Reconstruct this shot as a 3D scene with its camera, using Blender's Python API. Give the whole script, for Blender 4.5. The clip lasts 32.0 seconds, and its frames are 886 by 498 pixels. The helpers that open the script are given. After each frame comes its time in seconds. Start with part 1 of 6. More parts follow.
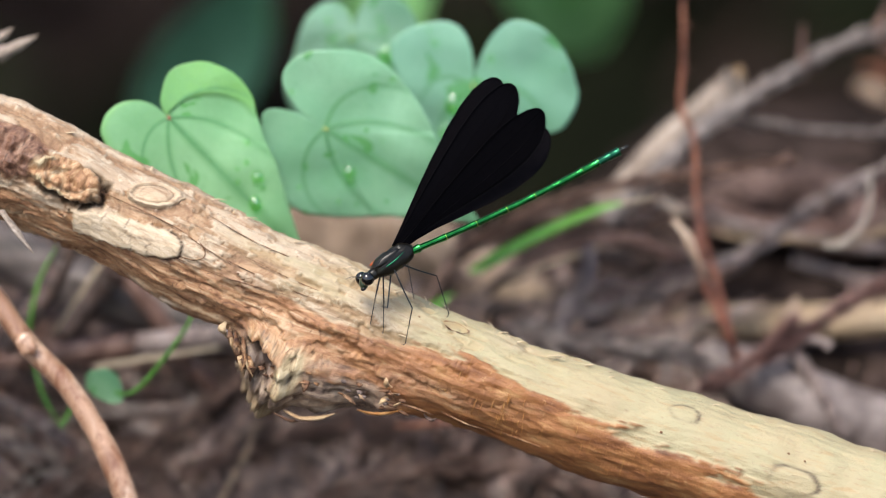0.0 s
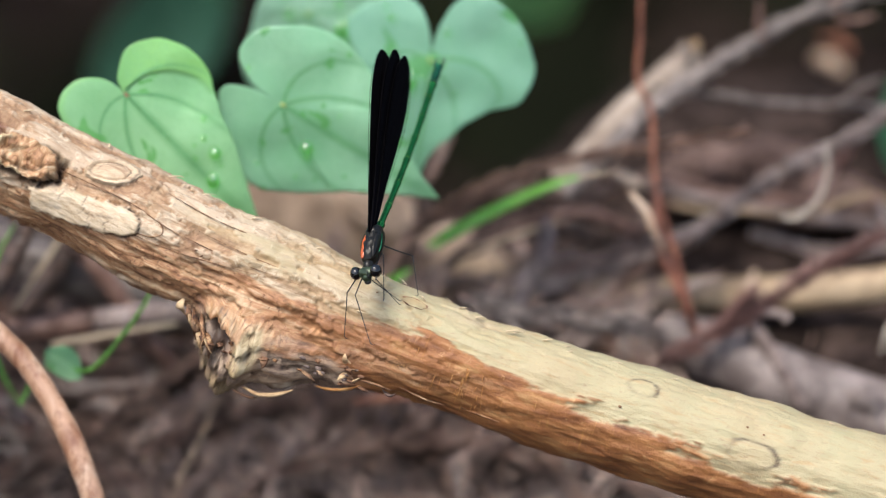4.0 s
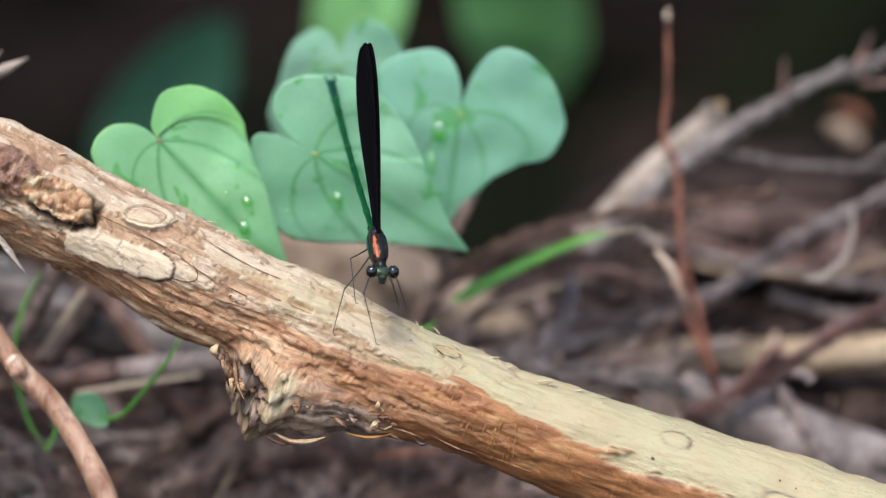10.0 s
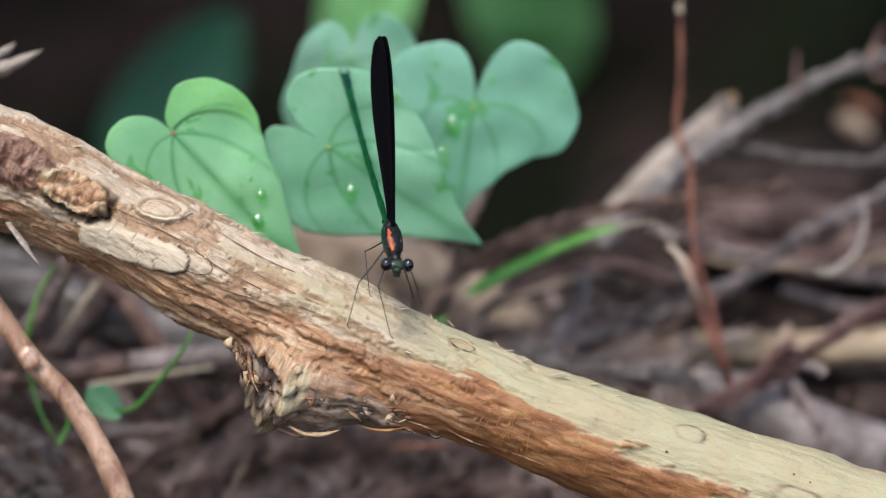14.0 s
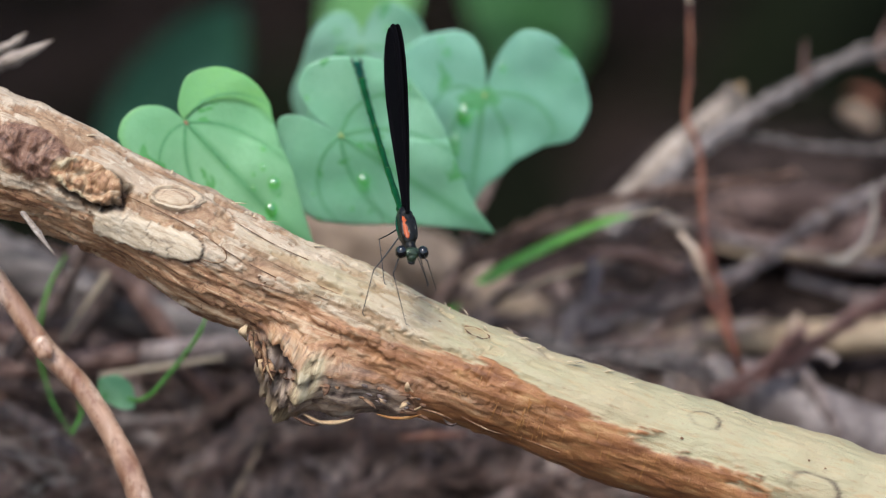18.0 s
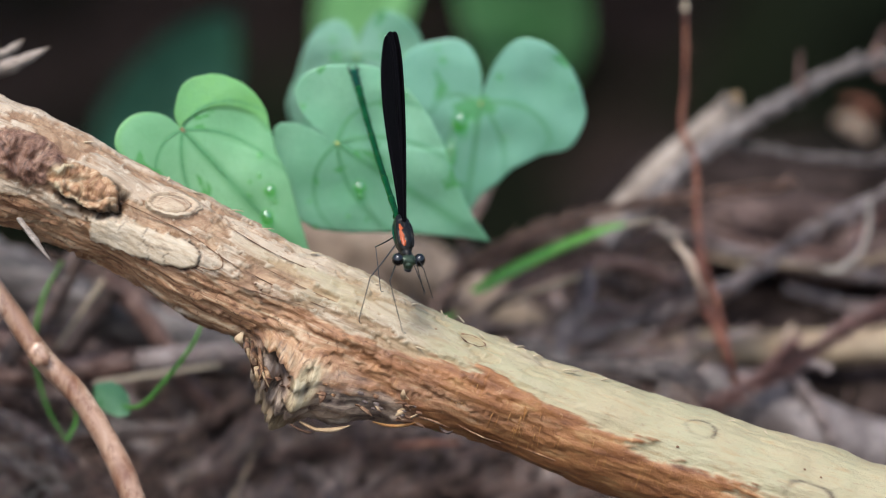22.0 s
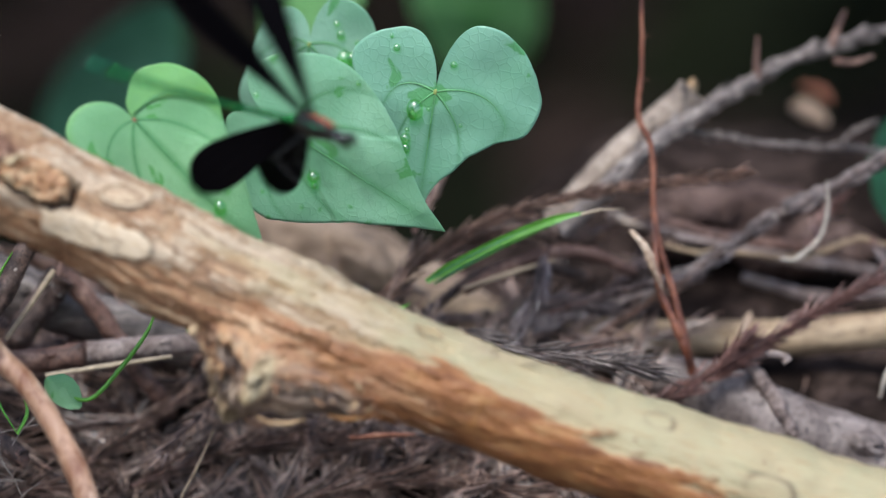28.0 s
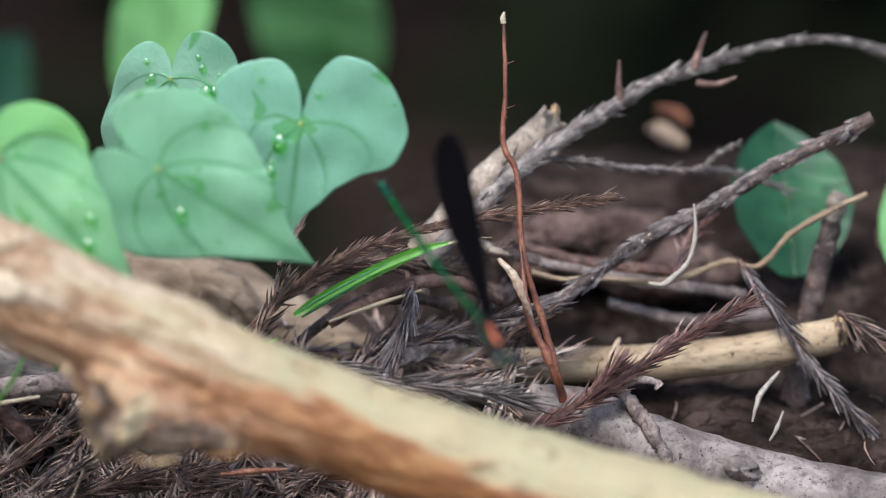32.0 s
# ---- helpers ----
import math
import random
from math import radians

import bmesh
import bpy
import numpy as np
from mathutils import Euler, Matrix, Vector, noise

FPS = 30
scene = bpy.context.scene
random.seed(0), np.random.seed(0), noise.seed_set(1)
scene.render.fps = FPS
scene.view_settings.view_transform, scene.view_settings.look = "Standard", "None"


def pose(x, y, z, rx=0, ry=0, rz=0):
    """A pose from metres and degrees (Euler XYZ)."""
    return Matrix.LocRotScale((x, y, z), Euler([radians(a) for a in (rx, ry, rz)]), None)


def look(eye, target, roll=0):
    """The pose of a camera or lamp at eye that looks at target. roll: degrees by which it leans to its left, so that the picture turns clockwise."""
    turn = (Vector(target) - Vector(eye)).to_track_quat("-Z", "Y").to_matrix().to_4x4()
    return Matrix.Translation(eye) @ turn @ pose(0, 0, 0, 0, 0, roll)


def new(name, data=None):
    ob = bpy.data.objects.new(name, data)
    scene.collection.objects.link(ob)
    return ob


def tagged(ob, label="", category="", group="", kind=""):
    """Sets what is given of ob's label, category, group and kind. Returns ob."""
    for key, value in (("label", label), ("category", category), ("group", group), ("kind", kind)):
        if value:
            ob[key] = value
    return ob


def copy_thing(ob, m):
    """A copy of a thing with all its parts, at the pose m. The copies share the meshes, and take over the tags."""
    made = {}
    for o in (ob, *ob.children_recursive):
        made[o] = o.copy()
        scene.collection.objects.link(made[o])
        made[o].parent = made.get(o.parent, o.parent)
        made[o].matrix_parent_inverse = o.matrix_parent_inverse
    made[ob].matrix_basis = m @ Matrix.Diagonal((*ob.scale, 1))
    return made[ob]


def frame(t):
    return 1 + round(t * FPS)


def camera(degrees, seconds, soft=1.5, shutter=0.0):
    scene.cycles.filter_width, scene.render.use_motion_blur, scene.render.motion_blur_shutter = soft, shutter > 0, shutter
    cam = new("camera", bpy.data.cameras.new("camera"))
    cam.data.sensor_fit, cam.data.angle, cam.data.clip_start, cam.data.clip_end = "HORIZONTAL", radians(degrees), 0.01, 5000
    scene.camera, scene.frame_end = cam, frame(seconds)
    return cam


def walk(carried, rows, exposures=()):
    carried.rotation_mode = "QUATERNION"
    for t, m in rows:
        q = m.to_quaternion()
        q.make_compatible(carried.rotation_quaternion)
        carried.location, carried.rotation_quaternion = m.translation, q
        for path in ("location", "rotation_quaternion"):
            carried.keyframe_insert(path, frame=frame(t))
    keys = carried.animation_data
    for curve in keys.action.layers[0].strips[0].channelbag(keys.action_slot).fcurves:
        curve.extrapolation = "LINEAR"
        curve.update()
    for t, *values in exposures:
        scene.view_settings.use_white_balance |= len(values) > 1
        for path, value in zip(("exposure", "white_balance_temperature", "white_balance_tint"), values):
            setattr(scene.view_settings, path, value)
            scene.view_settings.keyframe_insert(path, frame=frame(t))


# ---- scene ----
# The place is laid out in centimetres across (u), up (v) and away (d) from the perch, in a frame that leans with the viewing line.
LEAN = radians(20)
RIGHT = Vector((1, 0, 0))
AWAY = Vector((0, math.cos(LEAN), -math.sin(LEAN)))
UP = Vector((0, math.sin(LEAN), math.cos(LEAN)))


DEEP = 1.6  # what lies behind the branch is set back by this much more


def V(u, v, d):
    return (RIGHT * u + UP * v + AWAY * (d if d < 1 else 1 + (d - 1) * DEEP)) / 100


VIEW = Matrix((RIGHT, UP, -AWAY)).transposed().to_4x4()

# ---- camera ----
cam = camera(2 * math.degrees(math.atan(784 / 43500)), 32.0, soft=1.1, shutter=0.25)
cam.data.dof.use_dof = True
cam.data.dof.focus_distance = 4.997
cam.data.dof.aperture_fstop = 7.0
CAMERA_ROWS = [
    (0.0, 18.05, 5.33, 0.00, -2.048, -0.638, -0.511),
    (0.5, 18.24, 5.30, 0.00, -2.033, -0.609, -0.794),
    (1.0, 19.03, 5.69, 0.00, -2.106, -0.677, -0.814),
    (1.5, 19.07, 6.41, 0.00, -2.100, -0.780, -0.823),
    (2.0, 18.93, 5.68, 0.00, -2.090, -0.709, -0.665),
    (2.5, 18.55, 6.65, 0.00, -2.040, -0.826, -0.730),
    (3.0, 18.58, 6.95, 0.00, -2.041, -0.865, -0.675),
    (3.5, 18.13, 5.87, 0.00, -1.974, -0.752, -0.716),
    (4.0, 18.30, 6.49, 0.00, -1.979, -0.829, -0.831),
    (4.5, 19.33, 7.41, 0.00, -2.086, -0.939, -0.910),
    (6.5, 16.76, 6.53, 0.00, -1.798, -0.825, -0.801),
    (7.0, 9.80, 3.22, 9.50, -1.033, -0.449, -0.757),
    (7.5, 9.09, 3.01, 9.50, -0.951, -0.428, -0.703),
    (8.0, 7.02, 1.64, 9.50, -0.714, -0.261, -0.776),
    (8.5, 5.68, 1.10, 9.50, -0.616, -0.185, -0.667),
    (9.0, 4.12, 0.27, 9.50, -0.510, -0.085, -0.391),
    (9.5, 7.19, 0.93, 0.00, -0.828, -0.159, -0.063),
    (10.0, 6.25, -0.92, 0.00, -0.679, 0.134, 0.001),
    (10.5, 5.64, -1.70, 0.00, -0.640, 0.249, 0.040),
    (11.0, 6.71, 0.73, 0.00, -0.805, -0.109, 0.158),
    (11.5, 7.79, 1.08, 0.00, -0.926, -0.182, 0.038),
    (12.0, 7.17, 1.53, 0.00, -0.847, -0.230, 0.023),
    (12.5, 6.80, 0.37, 0.00, -0.793, -0.077, 0.021),
    (13.0, 5.40, -0.29, 0.00, -0.618, 0.034, 0.059),
    (13.5, 5.06, -0.75, 0.00, -0.557, 0.100, 0.048),
    (14.0, 3.95, -0.57, 0.00, -0.449, 0.078, 0.099),
    (14.5, 1.26, -1.81, 0.00, -0.177, 0.219, 0.169),
    (16.5, 2.66, -3.47, 0.00, -0.301, 0.358, -0.297),
    (17.0, 1.70, -2.83, 0.00, -0.226, 0.245, -0.210),
    (17.5, 0.59, -3.42, 0.00, -0.103, 0.333, -0.182),
    (18.0, -0.66, -2.97, 0.00, 0.046, 0.324, -0.122),
    (18.5, -0.71, -2.43, 0.00, 0.035, 0.285, -0.054),
    (19.0, -0.59, -2.40, 0.00, -0.000, 0.291, 0.022),
    (19.5, -0.98, -2.46, 0.00, 0.041, 0.301, 0.045),
    (20.0, -1.51, -2.75, 0.00, 0.116, 0.334, 0.038),
    (20.5, -1.29, -2.89, 0.00, 0.123, 0.356, -0.050),
    (21.0, -1.67, -3.00, 0.00, 0.169, 0.370, -0.058),
    (21.5, -3.26, -3.26, 0.00, 0.352, 0.388, -0.038),
    (22.0, -2.07, -3.85, 0.00, 0.216, 0.443, 0.066),
    (22.5, -1.43, -2.75, 0.00, 0.138, 0.320, 0.104),
    (23.0, -1.75, -2.83, 0.00, 0.164, 0.328, 0.071),
    (23.5, -2.19, -2.57, 0.00, 0.206, 0.283, 0.046),
    (24.0, -1.32, -1.75, 0.00, 0.093, 0.188, 0.147),
    (24.5, -1.30, -1.42, 0.00, 0.108, 0.147, 0.127),
    (25.0, -0.06, -0.55, 0.00, -0.015, 0.035, 0.059),
    (25.5, 0.79, 0.29, 0.00, -0.100, -0.069, -0.085),
    (27.5, -1.91, -1.26, 0.00, 0.272, 0.101, -0.089),
    (28.0, -3.55, -1.90, 5.38, 0.494, 0.201, -0.051),
    (28.5, -2.21, -1.61, 0.00, 0.344, 0.180, -0.019),
    (29.0, -0.15, -1.07, 0.00, 0.122, 0.133, -0.073),
    (29.5, -3.52, -1.29, 4.07, 0.512, 0.139, -0.160),
    (30.0, -8.08, -1.12, 9.50, 1.036, 0.058, -0.312),
    (30.5, -10.51, -1.08, 9.50, 1.391, 0.048, -0.512),
    (31.0, -11.57, -1.02, 9.50, 1.653, 0.109, -0.833),
    (31.5, -11.58, -1.04, 9.50, 1.685, 0.161, -0.986),
    (32.0, -11.51, -1.11, 9.50, 1.724, 0.181, -1.390),
]
walk(cam, [(t, Matrix.Translation(V(x, y, ahead - 500)) @ VIEW @ pose(0, 0, 0, 0, -pan, 0) @ pose(0, 0, 0, tilt) @ pose(0, 0, 0, 0, 0, roll))
           for t, x, y, ahead, pan, tilt, roll in CAMERA_ROWS],
     [(0.0, 1.18, 6450, 10), (7.0, 1.2, 6400, 10), (9.2, 1.2, 6150, 10), (10.0, 1.12, 6100, 9), (11.0, 0.97, 6050, 9), (11.6, 0.96, 6050, 9), (12.2, 1.04, 6000, 8), (13.0, 1.02, 6000, 8), (13.9, 0.95, 6000, 8), (29.0, 0.92, 5950, 8), (31.0, 0.93, 5950, 7), (32.0, 1.10, 5950, 7)])

# ---- light: a bright overcast sky over a forest edge ----
world = bpy.data.worlds.new("sky")
scene.world = world
world.use_nodes = True
wn = world.node_tree.nodes
sky = wn.new("ShaderNodeTexSky")
sky.sky_type, sky.sun_disc = "NISHITA", False
sky.sun_elevation, sky.sun_rotation = radians(58), radians(205)
sky.air_density, sky.dust_density, sky.ozone_density = 1.0, 3.0, 1.0
world.node_tree.links.new(sky.outputs[0], wn["Background"].inputs[0])
wn["Background"].inputs[1].default_value = 0.13
sun = new("sun", bpy.data.lights.new("sun", "SUN"))
sun.data.energy, sun.data.angle, sun.data.color = 1.5, radians(14), (1.0, 0.96, 0.9)
sun.matrix_world = look((-0.4, -0.9, 2.2), (0, 0, 0))


# ---- materials ----
class Nodes:
    def __init__(self, name):
        self.m = bpy.data.materials.new(name)
        self.m.use_nodes = True
        self.t = self.m.node_tree
        self.p = self.t.nodes["Principled BSDF"]

    def add(self, kind, **values):
        n = self.t.nodes.new(kind)
        for key, value in values.items():
            n.inputs[key.replace("_", " ")].default_value = value
        return n

    def link(self, a, b):
        self.t.links.new(a, b)

    def coords(self, source="Object", stretch=(1, 1, 1)):
        c = self.t.nodes.new("ShaderNodeTexCoord")
        s = self.t.nodes.new("ShaderNodeMapping")
        s.inputs["Scale"].default_value = stretch
        self.link(c.outputs[source], s.inputs["Vector"])
        return s.outputs["Vector"]

    def noise(self, where, scale, detail=4.0, rough=0.6, warp=0.0):
        n = self.add("ShaderNodeTexNoise", Scale=scale, Detail=detail, Roughness=rough, Distortion=warp)
        self.link(where, n.inputs["Vector"])
        return n.outputs["Fac"]

    def ramp(self, value, *stops):
        n = self.t.nodes.new("ShaderNodeValToRGB")
        e = n.color_ramp.elements
        while len(e) < len(stops):
            e.new(0.5)
        for i, (at, colour) in enumerate(stops):
            e[i].position = at
            e[i].color = (*colour, 1) if len(colour) == 3 else colour
        self.link(value, n.inputs[0])
        return n.outputs[0]

    def mix(self, fac, a, b, how="MIX"):
        n = self.t.nodes.new("ShaderNodeMix")
        n.data_type, n.blend_type = "RGBA", how
        for socket, value in ((n.inputs[0], fac), (n.inputs[6], a), (n.inputs[7], b)):
            if isinstance(value, (int, float)):
                socket.default_value = value
            elif isinstance(value, tuple):
                socket.default_value = (*value, 1)
            else:
                self.link(value, socket)
        return n.outputs[2]

    def bump(self, height, strength, distance=0.0003):
        n = self.add("ShaderNodeBump", Strength=strength, Distance=distance)
        self.link(height, n.inputs["Height"])
        self.link(n.outputs[0], self.p.inputs["Normal"])

    def attribute(self, name):
        n = self.t.nodes.new("ShaderNodeAttribute")
        n.attribute_name = name
        return n.outputs["Fac"]

    def random(self):
        return self.t.nodes.new("ShaderNodeObjectInfo").outputs["Random"]

    def island(self):
        return self.t.nodes.new("ShaderNodeNewGeometry").outputs["Random Per Island"]

    def done(self, colour, rough=0.7, spec=0.4, **more):
        if isinstance(colour, tuple):
            self.p.inputs["Base Color"].default_value = (*colour, 1)
        else:
            self.link(colour, self.p.inputs["Base Color"])
        self.p.inputs["Roughness"].default_value = rough
        self.p.inputs["Specular IOR Level"].default_value = spec
        for key, value in more.items():
            self.p.inputs[key.replace("_", " ")].default_value = value
        return self.m


B = (0, 0, 0)
W = (1, 1, 1)


def branch_material():
    n = Nodes("stripped_wood")
    uv = n.coords("UV", (1, 1, 1))
    fibre = n.coords("UV", (1.7, 7, 1))
    streak = n.coords("UV", (0.45, 2.4, 1))
    fine, wide, blot = n.noise(fibre, 2.2, 6, 0.65, 0.4), n.noise(streak, 1.6, 5, 0.6, 0.8), n.noise(uv, 0.45, 5, 0.6)
    speck = n.noise(uv, 9, 3, 0.7)
    old = n.mix(n.ramp(blot, (0.36, B), (0.60, W)), (0.38, 0.275, 0.18), (0.50, 0.39, 0.27))
    old = n.mix(n.ramp(wide, (0.48, B), (0.58, (0.9, 0.9, 0.9))), old, (0.30, 0.18, 0.095))
    old = n.mix(n.ramp(n.noise(uv, 3.2, 6, 0.75, 1.5), (0.54, B), (0.60, (0.8, 0.8, 0.8))), old, (0.55, 0.45, 0.32))
    old = n.mix(n.ramp(n.noise(uv, 4.6, 6, 0.75, 2.0), (0.60, B), (0.65, (0.8, 0.8, 0.8))), old, (0.17, 0.085, 0.04))
    fresh = n.mix(n.ramp(blot, (0.38, B), (0.62, W)), (0.365, 0.325, 0.185), (0.385, 0.31, 0.175))
    fresh = n.mix(n.ramp(n.noise(streak, 3.1, 5, 0.6, 0.5), (0.54, B), (0.70, (0.55, 0.55, 0.55))), fresh, (0.36, 0.23, 0.10))
    fresh = n.mix(n.ramp(n.noise(uv, 1.3, 3, 0.6), (0.60, B), (0.72, (0.5, 0.5, 0.5))), fresh, (0.33, 0.31, 0.17))
    old = n.mix(n.attribute("peel"), old, n.ramp(n.noise(uv, 2.6, 6, 0.7, 1.0), (0.36, (0.19, 0.10, 0.05)), (0.5, (0.31, 0.185, 0.10)), (0.64, (0.43, 0.29, 0.17))))
    fresh = n.mix(n.ramp(n.attribute("peel"), (0.0, B), (1.0, (0.35, 0.35, 0.35))), fresh, (0.36, 0.24, 0.11))
    pale = n.mix(n.attribute("green"), old, fresh)
    pale = n.mix(n.ramp(fine, (0.30, (0.75, 0.75, 0.75)), (0.42, B)), pale, (0.28, 0.19, 0.11))
    pale = n.mix(n.ramp(speck, (0.68, B), (0.74, (0.7, 0.7, 0.7))), pale, (0.16, 0.10, 0.06))
    smooth = n.coords("UV", (0.6, 2.0, 1))
    brown = n.ramp(n.noise(smooth, 1.5, 6, 0.6, 0.25), (0.30, (0.11, 0.040, 0.015)), (0.44, (0.22, 0.086, 0.029)), (0.57, (0.32, 0.138, 0.048)), (0.72, (0.47, 0.265, 0.11)))
    brown = n.mix(n.ramp(fine, (0.28, (0.35, 0.35, 0.35)), (0.38, B)), brown, (0.10, 0.036, 0.015))
    cross = n.noise(n.coords("UV", (6, 0.5, 1)), 2.0, 4, 0.6, 0.3)
    brown = n.mix(n.ramp(cross, (0.60, B), (0.72, (0.45, 0.45, 0.45))), brown, (0.46, 0.22, 0.065))
    brown = n.mix(n.ramp(n.noise(uv, 5, 5, 0.7, 1.0), (0.60, B), (0.68, (0.5, 0.5, 0.5))), brown, (0.48, 0.28, 0.12))
    rugged = n.ramp(n.noise(streak, 2.2, 6, 0.7, 1.4), (0.30, (0.08, 0.035, 0.018)), (0.43, (0.26, 0.125, 0.060)), (0.54, (0.42, 0.235, 0.118)), (0.66, (0.56, 0.41, 0.25)))
    rugged = n.mix(n.ramp(n.noise(uv, 4.5, 6, 0.75, 1.5), (0.36, (0.8, 0.8, 0.8)), (0.44, B)), rugged, (0.08, 0.035, 0.018))
    brown = n.mix(n.attribute("green"), rugged, brown)
    colour = n.mix(n.attribute("bark"), pale, brown)
    scored = n.coords("UV", (0.9, 9, 1))
    score = n.noise(scored, 2.4, 6, 0.7, 0.5)
    flank = n.ramp(n.mix(0.4, score, n.noise(uv, 1.6, 4, 0.6)), (0.34, (0.035, 0.022, 0.016)), (0.44, (0.17, 0.118, 0.090)), (0.54, (0.36, 0.265, 0.185)), (0.64, (0.52, 0.42, 0.31)))
    colour = n.mix(n.attribute("grey"), colour, flank)
    crust = n.ramp(n.noise(uv, 6, 5, 0.7, 1.0), (0.34, (0.16, 0.10, 0.05)), (0.46, (0.41, 0.315, 0.175)), (0.62, (0.57, 0.47, 0.30)))
    cut = n.ramp(n.noise(uv, 3.6, 6, 0.7, 1.2), (0.34, (0.15, 0.065, 0.028)), (0.46, (0.34, 0.18, 0.085)), (0.58, (0.45, 0.29, 0.155)), (0.66, (0.56, 0.44, 0.29)))
    old_bark = n.ramp(n.noise(uv, 2.6, 6, 0.7, 1.4), (0.34, (0.05, 0.022, 0.013)), (0.47, (0.15, 0.072, 0.042)), (0.58, (0.25, 0.135, 0.082)), (0.68, (0.40, 0.27, 0.175)))
    colour = n.mix(n.attribute("scab"), colour, old_bark)
    colour = n.mix(n.attribute("face"), colour, cut)
    colour = n.mix(n.attribute("pale"), colour, crust)
    board = n.ramp(n.noise(fibre, 1.4, 6, 0.7, 0.5), (0.34, (0.38, 0.27, 0.165)), (0.46, (0.49, 0.38, 0.25)), (0.62, (0.57, 0.465, 0.33)))
    colour = n.mix(n.attribute("strip"), colour, board)
    # Cracks and healed knots; also painted shade in burl hollow and under strip.
    colour = n.mix(n.attribute("crack"), colour, (0.05, 0.028, 0.017))
    n.bump(n.mix(0.5, n.mix(0.5, fine, score), speck), 0.7, 0.0008)
    return n.done(colour, 0.5, 0.4)


def streaky(name, dark, mid, light, scale=60, stretch=(1, 1, 1), rough=0.75, spec=0.3, bump=0.5, spots=None, vary=0.0):
    """Weathered plant matter: three tones laid by two noises, with random tone from piece to piece."""
    n = Nodes(name)
    at = n.coords("Object", stretch)
    a, b = n.noise(at, scale, 6, 0.65, 0.6), n.noise(at, scale * 6, 4, 0.7)
    colour = n.ramp(a, (0.33, dark), (0.5, mid), (0.68, light))
    colour = n.mix(n.ramp(b, (0.36, (0.8, 0.8, 0.8)), (0.5, B)), colour, dark)
    if spots:
        colour = n.mix(n.ramp(n.noise(n.coords(), spots[0], 2, 0.5), (0.66, B), (0.70, W)), colour, spots[1])
    if vary:
        colour = n.mix(n.ramp(n.random(), (0.0, B), (1.0, (vary * 0.45,) * 3)), colour, light)
        colour = n.mix(n.ramp(n.island(), (0.15, B), (0.5, (vary * 0.5,) * 3), (0.95, (min(1.0, vary * 1.5),) * 3)), colour, dark)
    n.bump(n.mix(0.5, a, b), bump, 0.0005)
    return n.done(colour, rough, spec)


def grained(name, dark, mid, light, scale, slope=-22, rough=0.6, spec=0.4, bump=1.0):
    """Bark with its streaks laid along the leaning branch."""
    n = Nodes(name)
    turn = n.t.nodes.new("ShaderNodeMapping")
    turn.inputs["Rotation"].default_value = (0, radians(slope), 0)
    n.link(n.coords(), turn.inputs["Vector"])
    flat = n.t.nodes.new("ShaderNodeMapping")
    flat.inputs["Scale"].default_value = (0.22, 1.5, 1.5)
    n.link(turn.outputs[0], flat.inputs["Vector"])
    a, b = n.noise(flat.outputs[0], scale, 6, 0.7, 0.5), n.noise(flat.outputs[0], scale * 4, 5, 0.7, 0.3)
    wide = n.noise(n.coords(), scale * 0.35, 3, 0.6)
    colour = n.ramp(n.mix(0.45, a, wide), (0.36, dark), (0.48, mid), (0.60, light))
    colour = n.mix(n.ramp(b, (0.36, W), (0.46, B)), colour, dark)
    colour = n.mix(n.ramp(b, (0.62, B), (0.70, (0.7, 0.7, 0.7))), colour, light)
    n.bump(n.mix(0.5, a, b), bump, 0.0007)
    return n.done(colour, rough, spec)


def leaf_material(name, low, high, young=None):
    n = Nodes(name)
    at = n.coords()
    a, b = n.noise(at, 45, 4, 0.55), n.noise(at, 500, 4, 0.6)
    colour = n.ramp(a, (0.35, low), (0.65, high))
    if young:
        tint = n.mix(1.0, n.attribute("young"), n.ramp(n.noise(at, 60, 3, 0.5), (0.3, (0.55, 0.55, 0.55)), (0.6, W)), "MULTIPLY")
        colour = n.mix(tint, colour, young)
    cell = n.add("ShaderNodeTexVoronoi", Scale=520.0)
    cell.feature = "DISTANCE_TO_EDGE"
    n.link(at, cell.inputs["Vector"])
    net = n.ramp(cell.outputs["Distance"], (0.0, W), (0.10, B))
    colour = n.mix(n.ramp(net, (0.0, B), (1.0, (0.07, 0.07, 0.07))), colour, (low[0] * 0.6, low[1] * 0.75, low[2] * 0.6))
    colour = n.mix(n.ramp(b, (0.3, (0.35, 0.35, 0.35)), (0.5, B)), colour, low)
    colour = n.mix(n.ramp(n.attribute("vein"), (0.0, B), (1.0, (0.85, 0.85, 0.85))), colour, (low[0] * 0.5, low[1] * 0.68, low[2] * 0.5))
    wet = n.noise(at, 110, 3, 0.5, 0.6)
    colour = n.mix(n.ramp(wet, (0.615, B), (0.64, (0.7, 0.7, 0.7))), colour, (low[0] * 0.4, low[1] * 0.75, low[2] * 0.25))
    n.bump(n.mix(0.15, n.mix(0.5, n.noise(at, 130, 3, 0.5), n.mix(0.6, b, a)), net), 0.4, 0.0008)
    m = n.done(colour, 0.34, 0.5)
    trans = n.add("ShaderNodeBsdfTranslucent")
    n.link(colour, trans.inputs[0])
    mixer = n.add("ShaderNodeMixShader", Fac=0.22)
    n.link(n.p.outputs[0], mixer.inputs[1])
    n.link(trans.outputs[0], mixer.inputs[2])
    n.link(mixer.outputs[0], n.t.nodes["Material Output"].inputs[0])
    return m


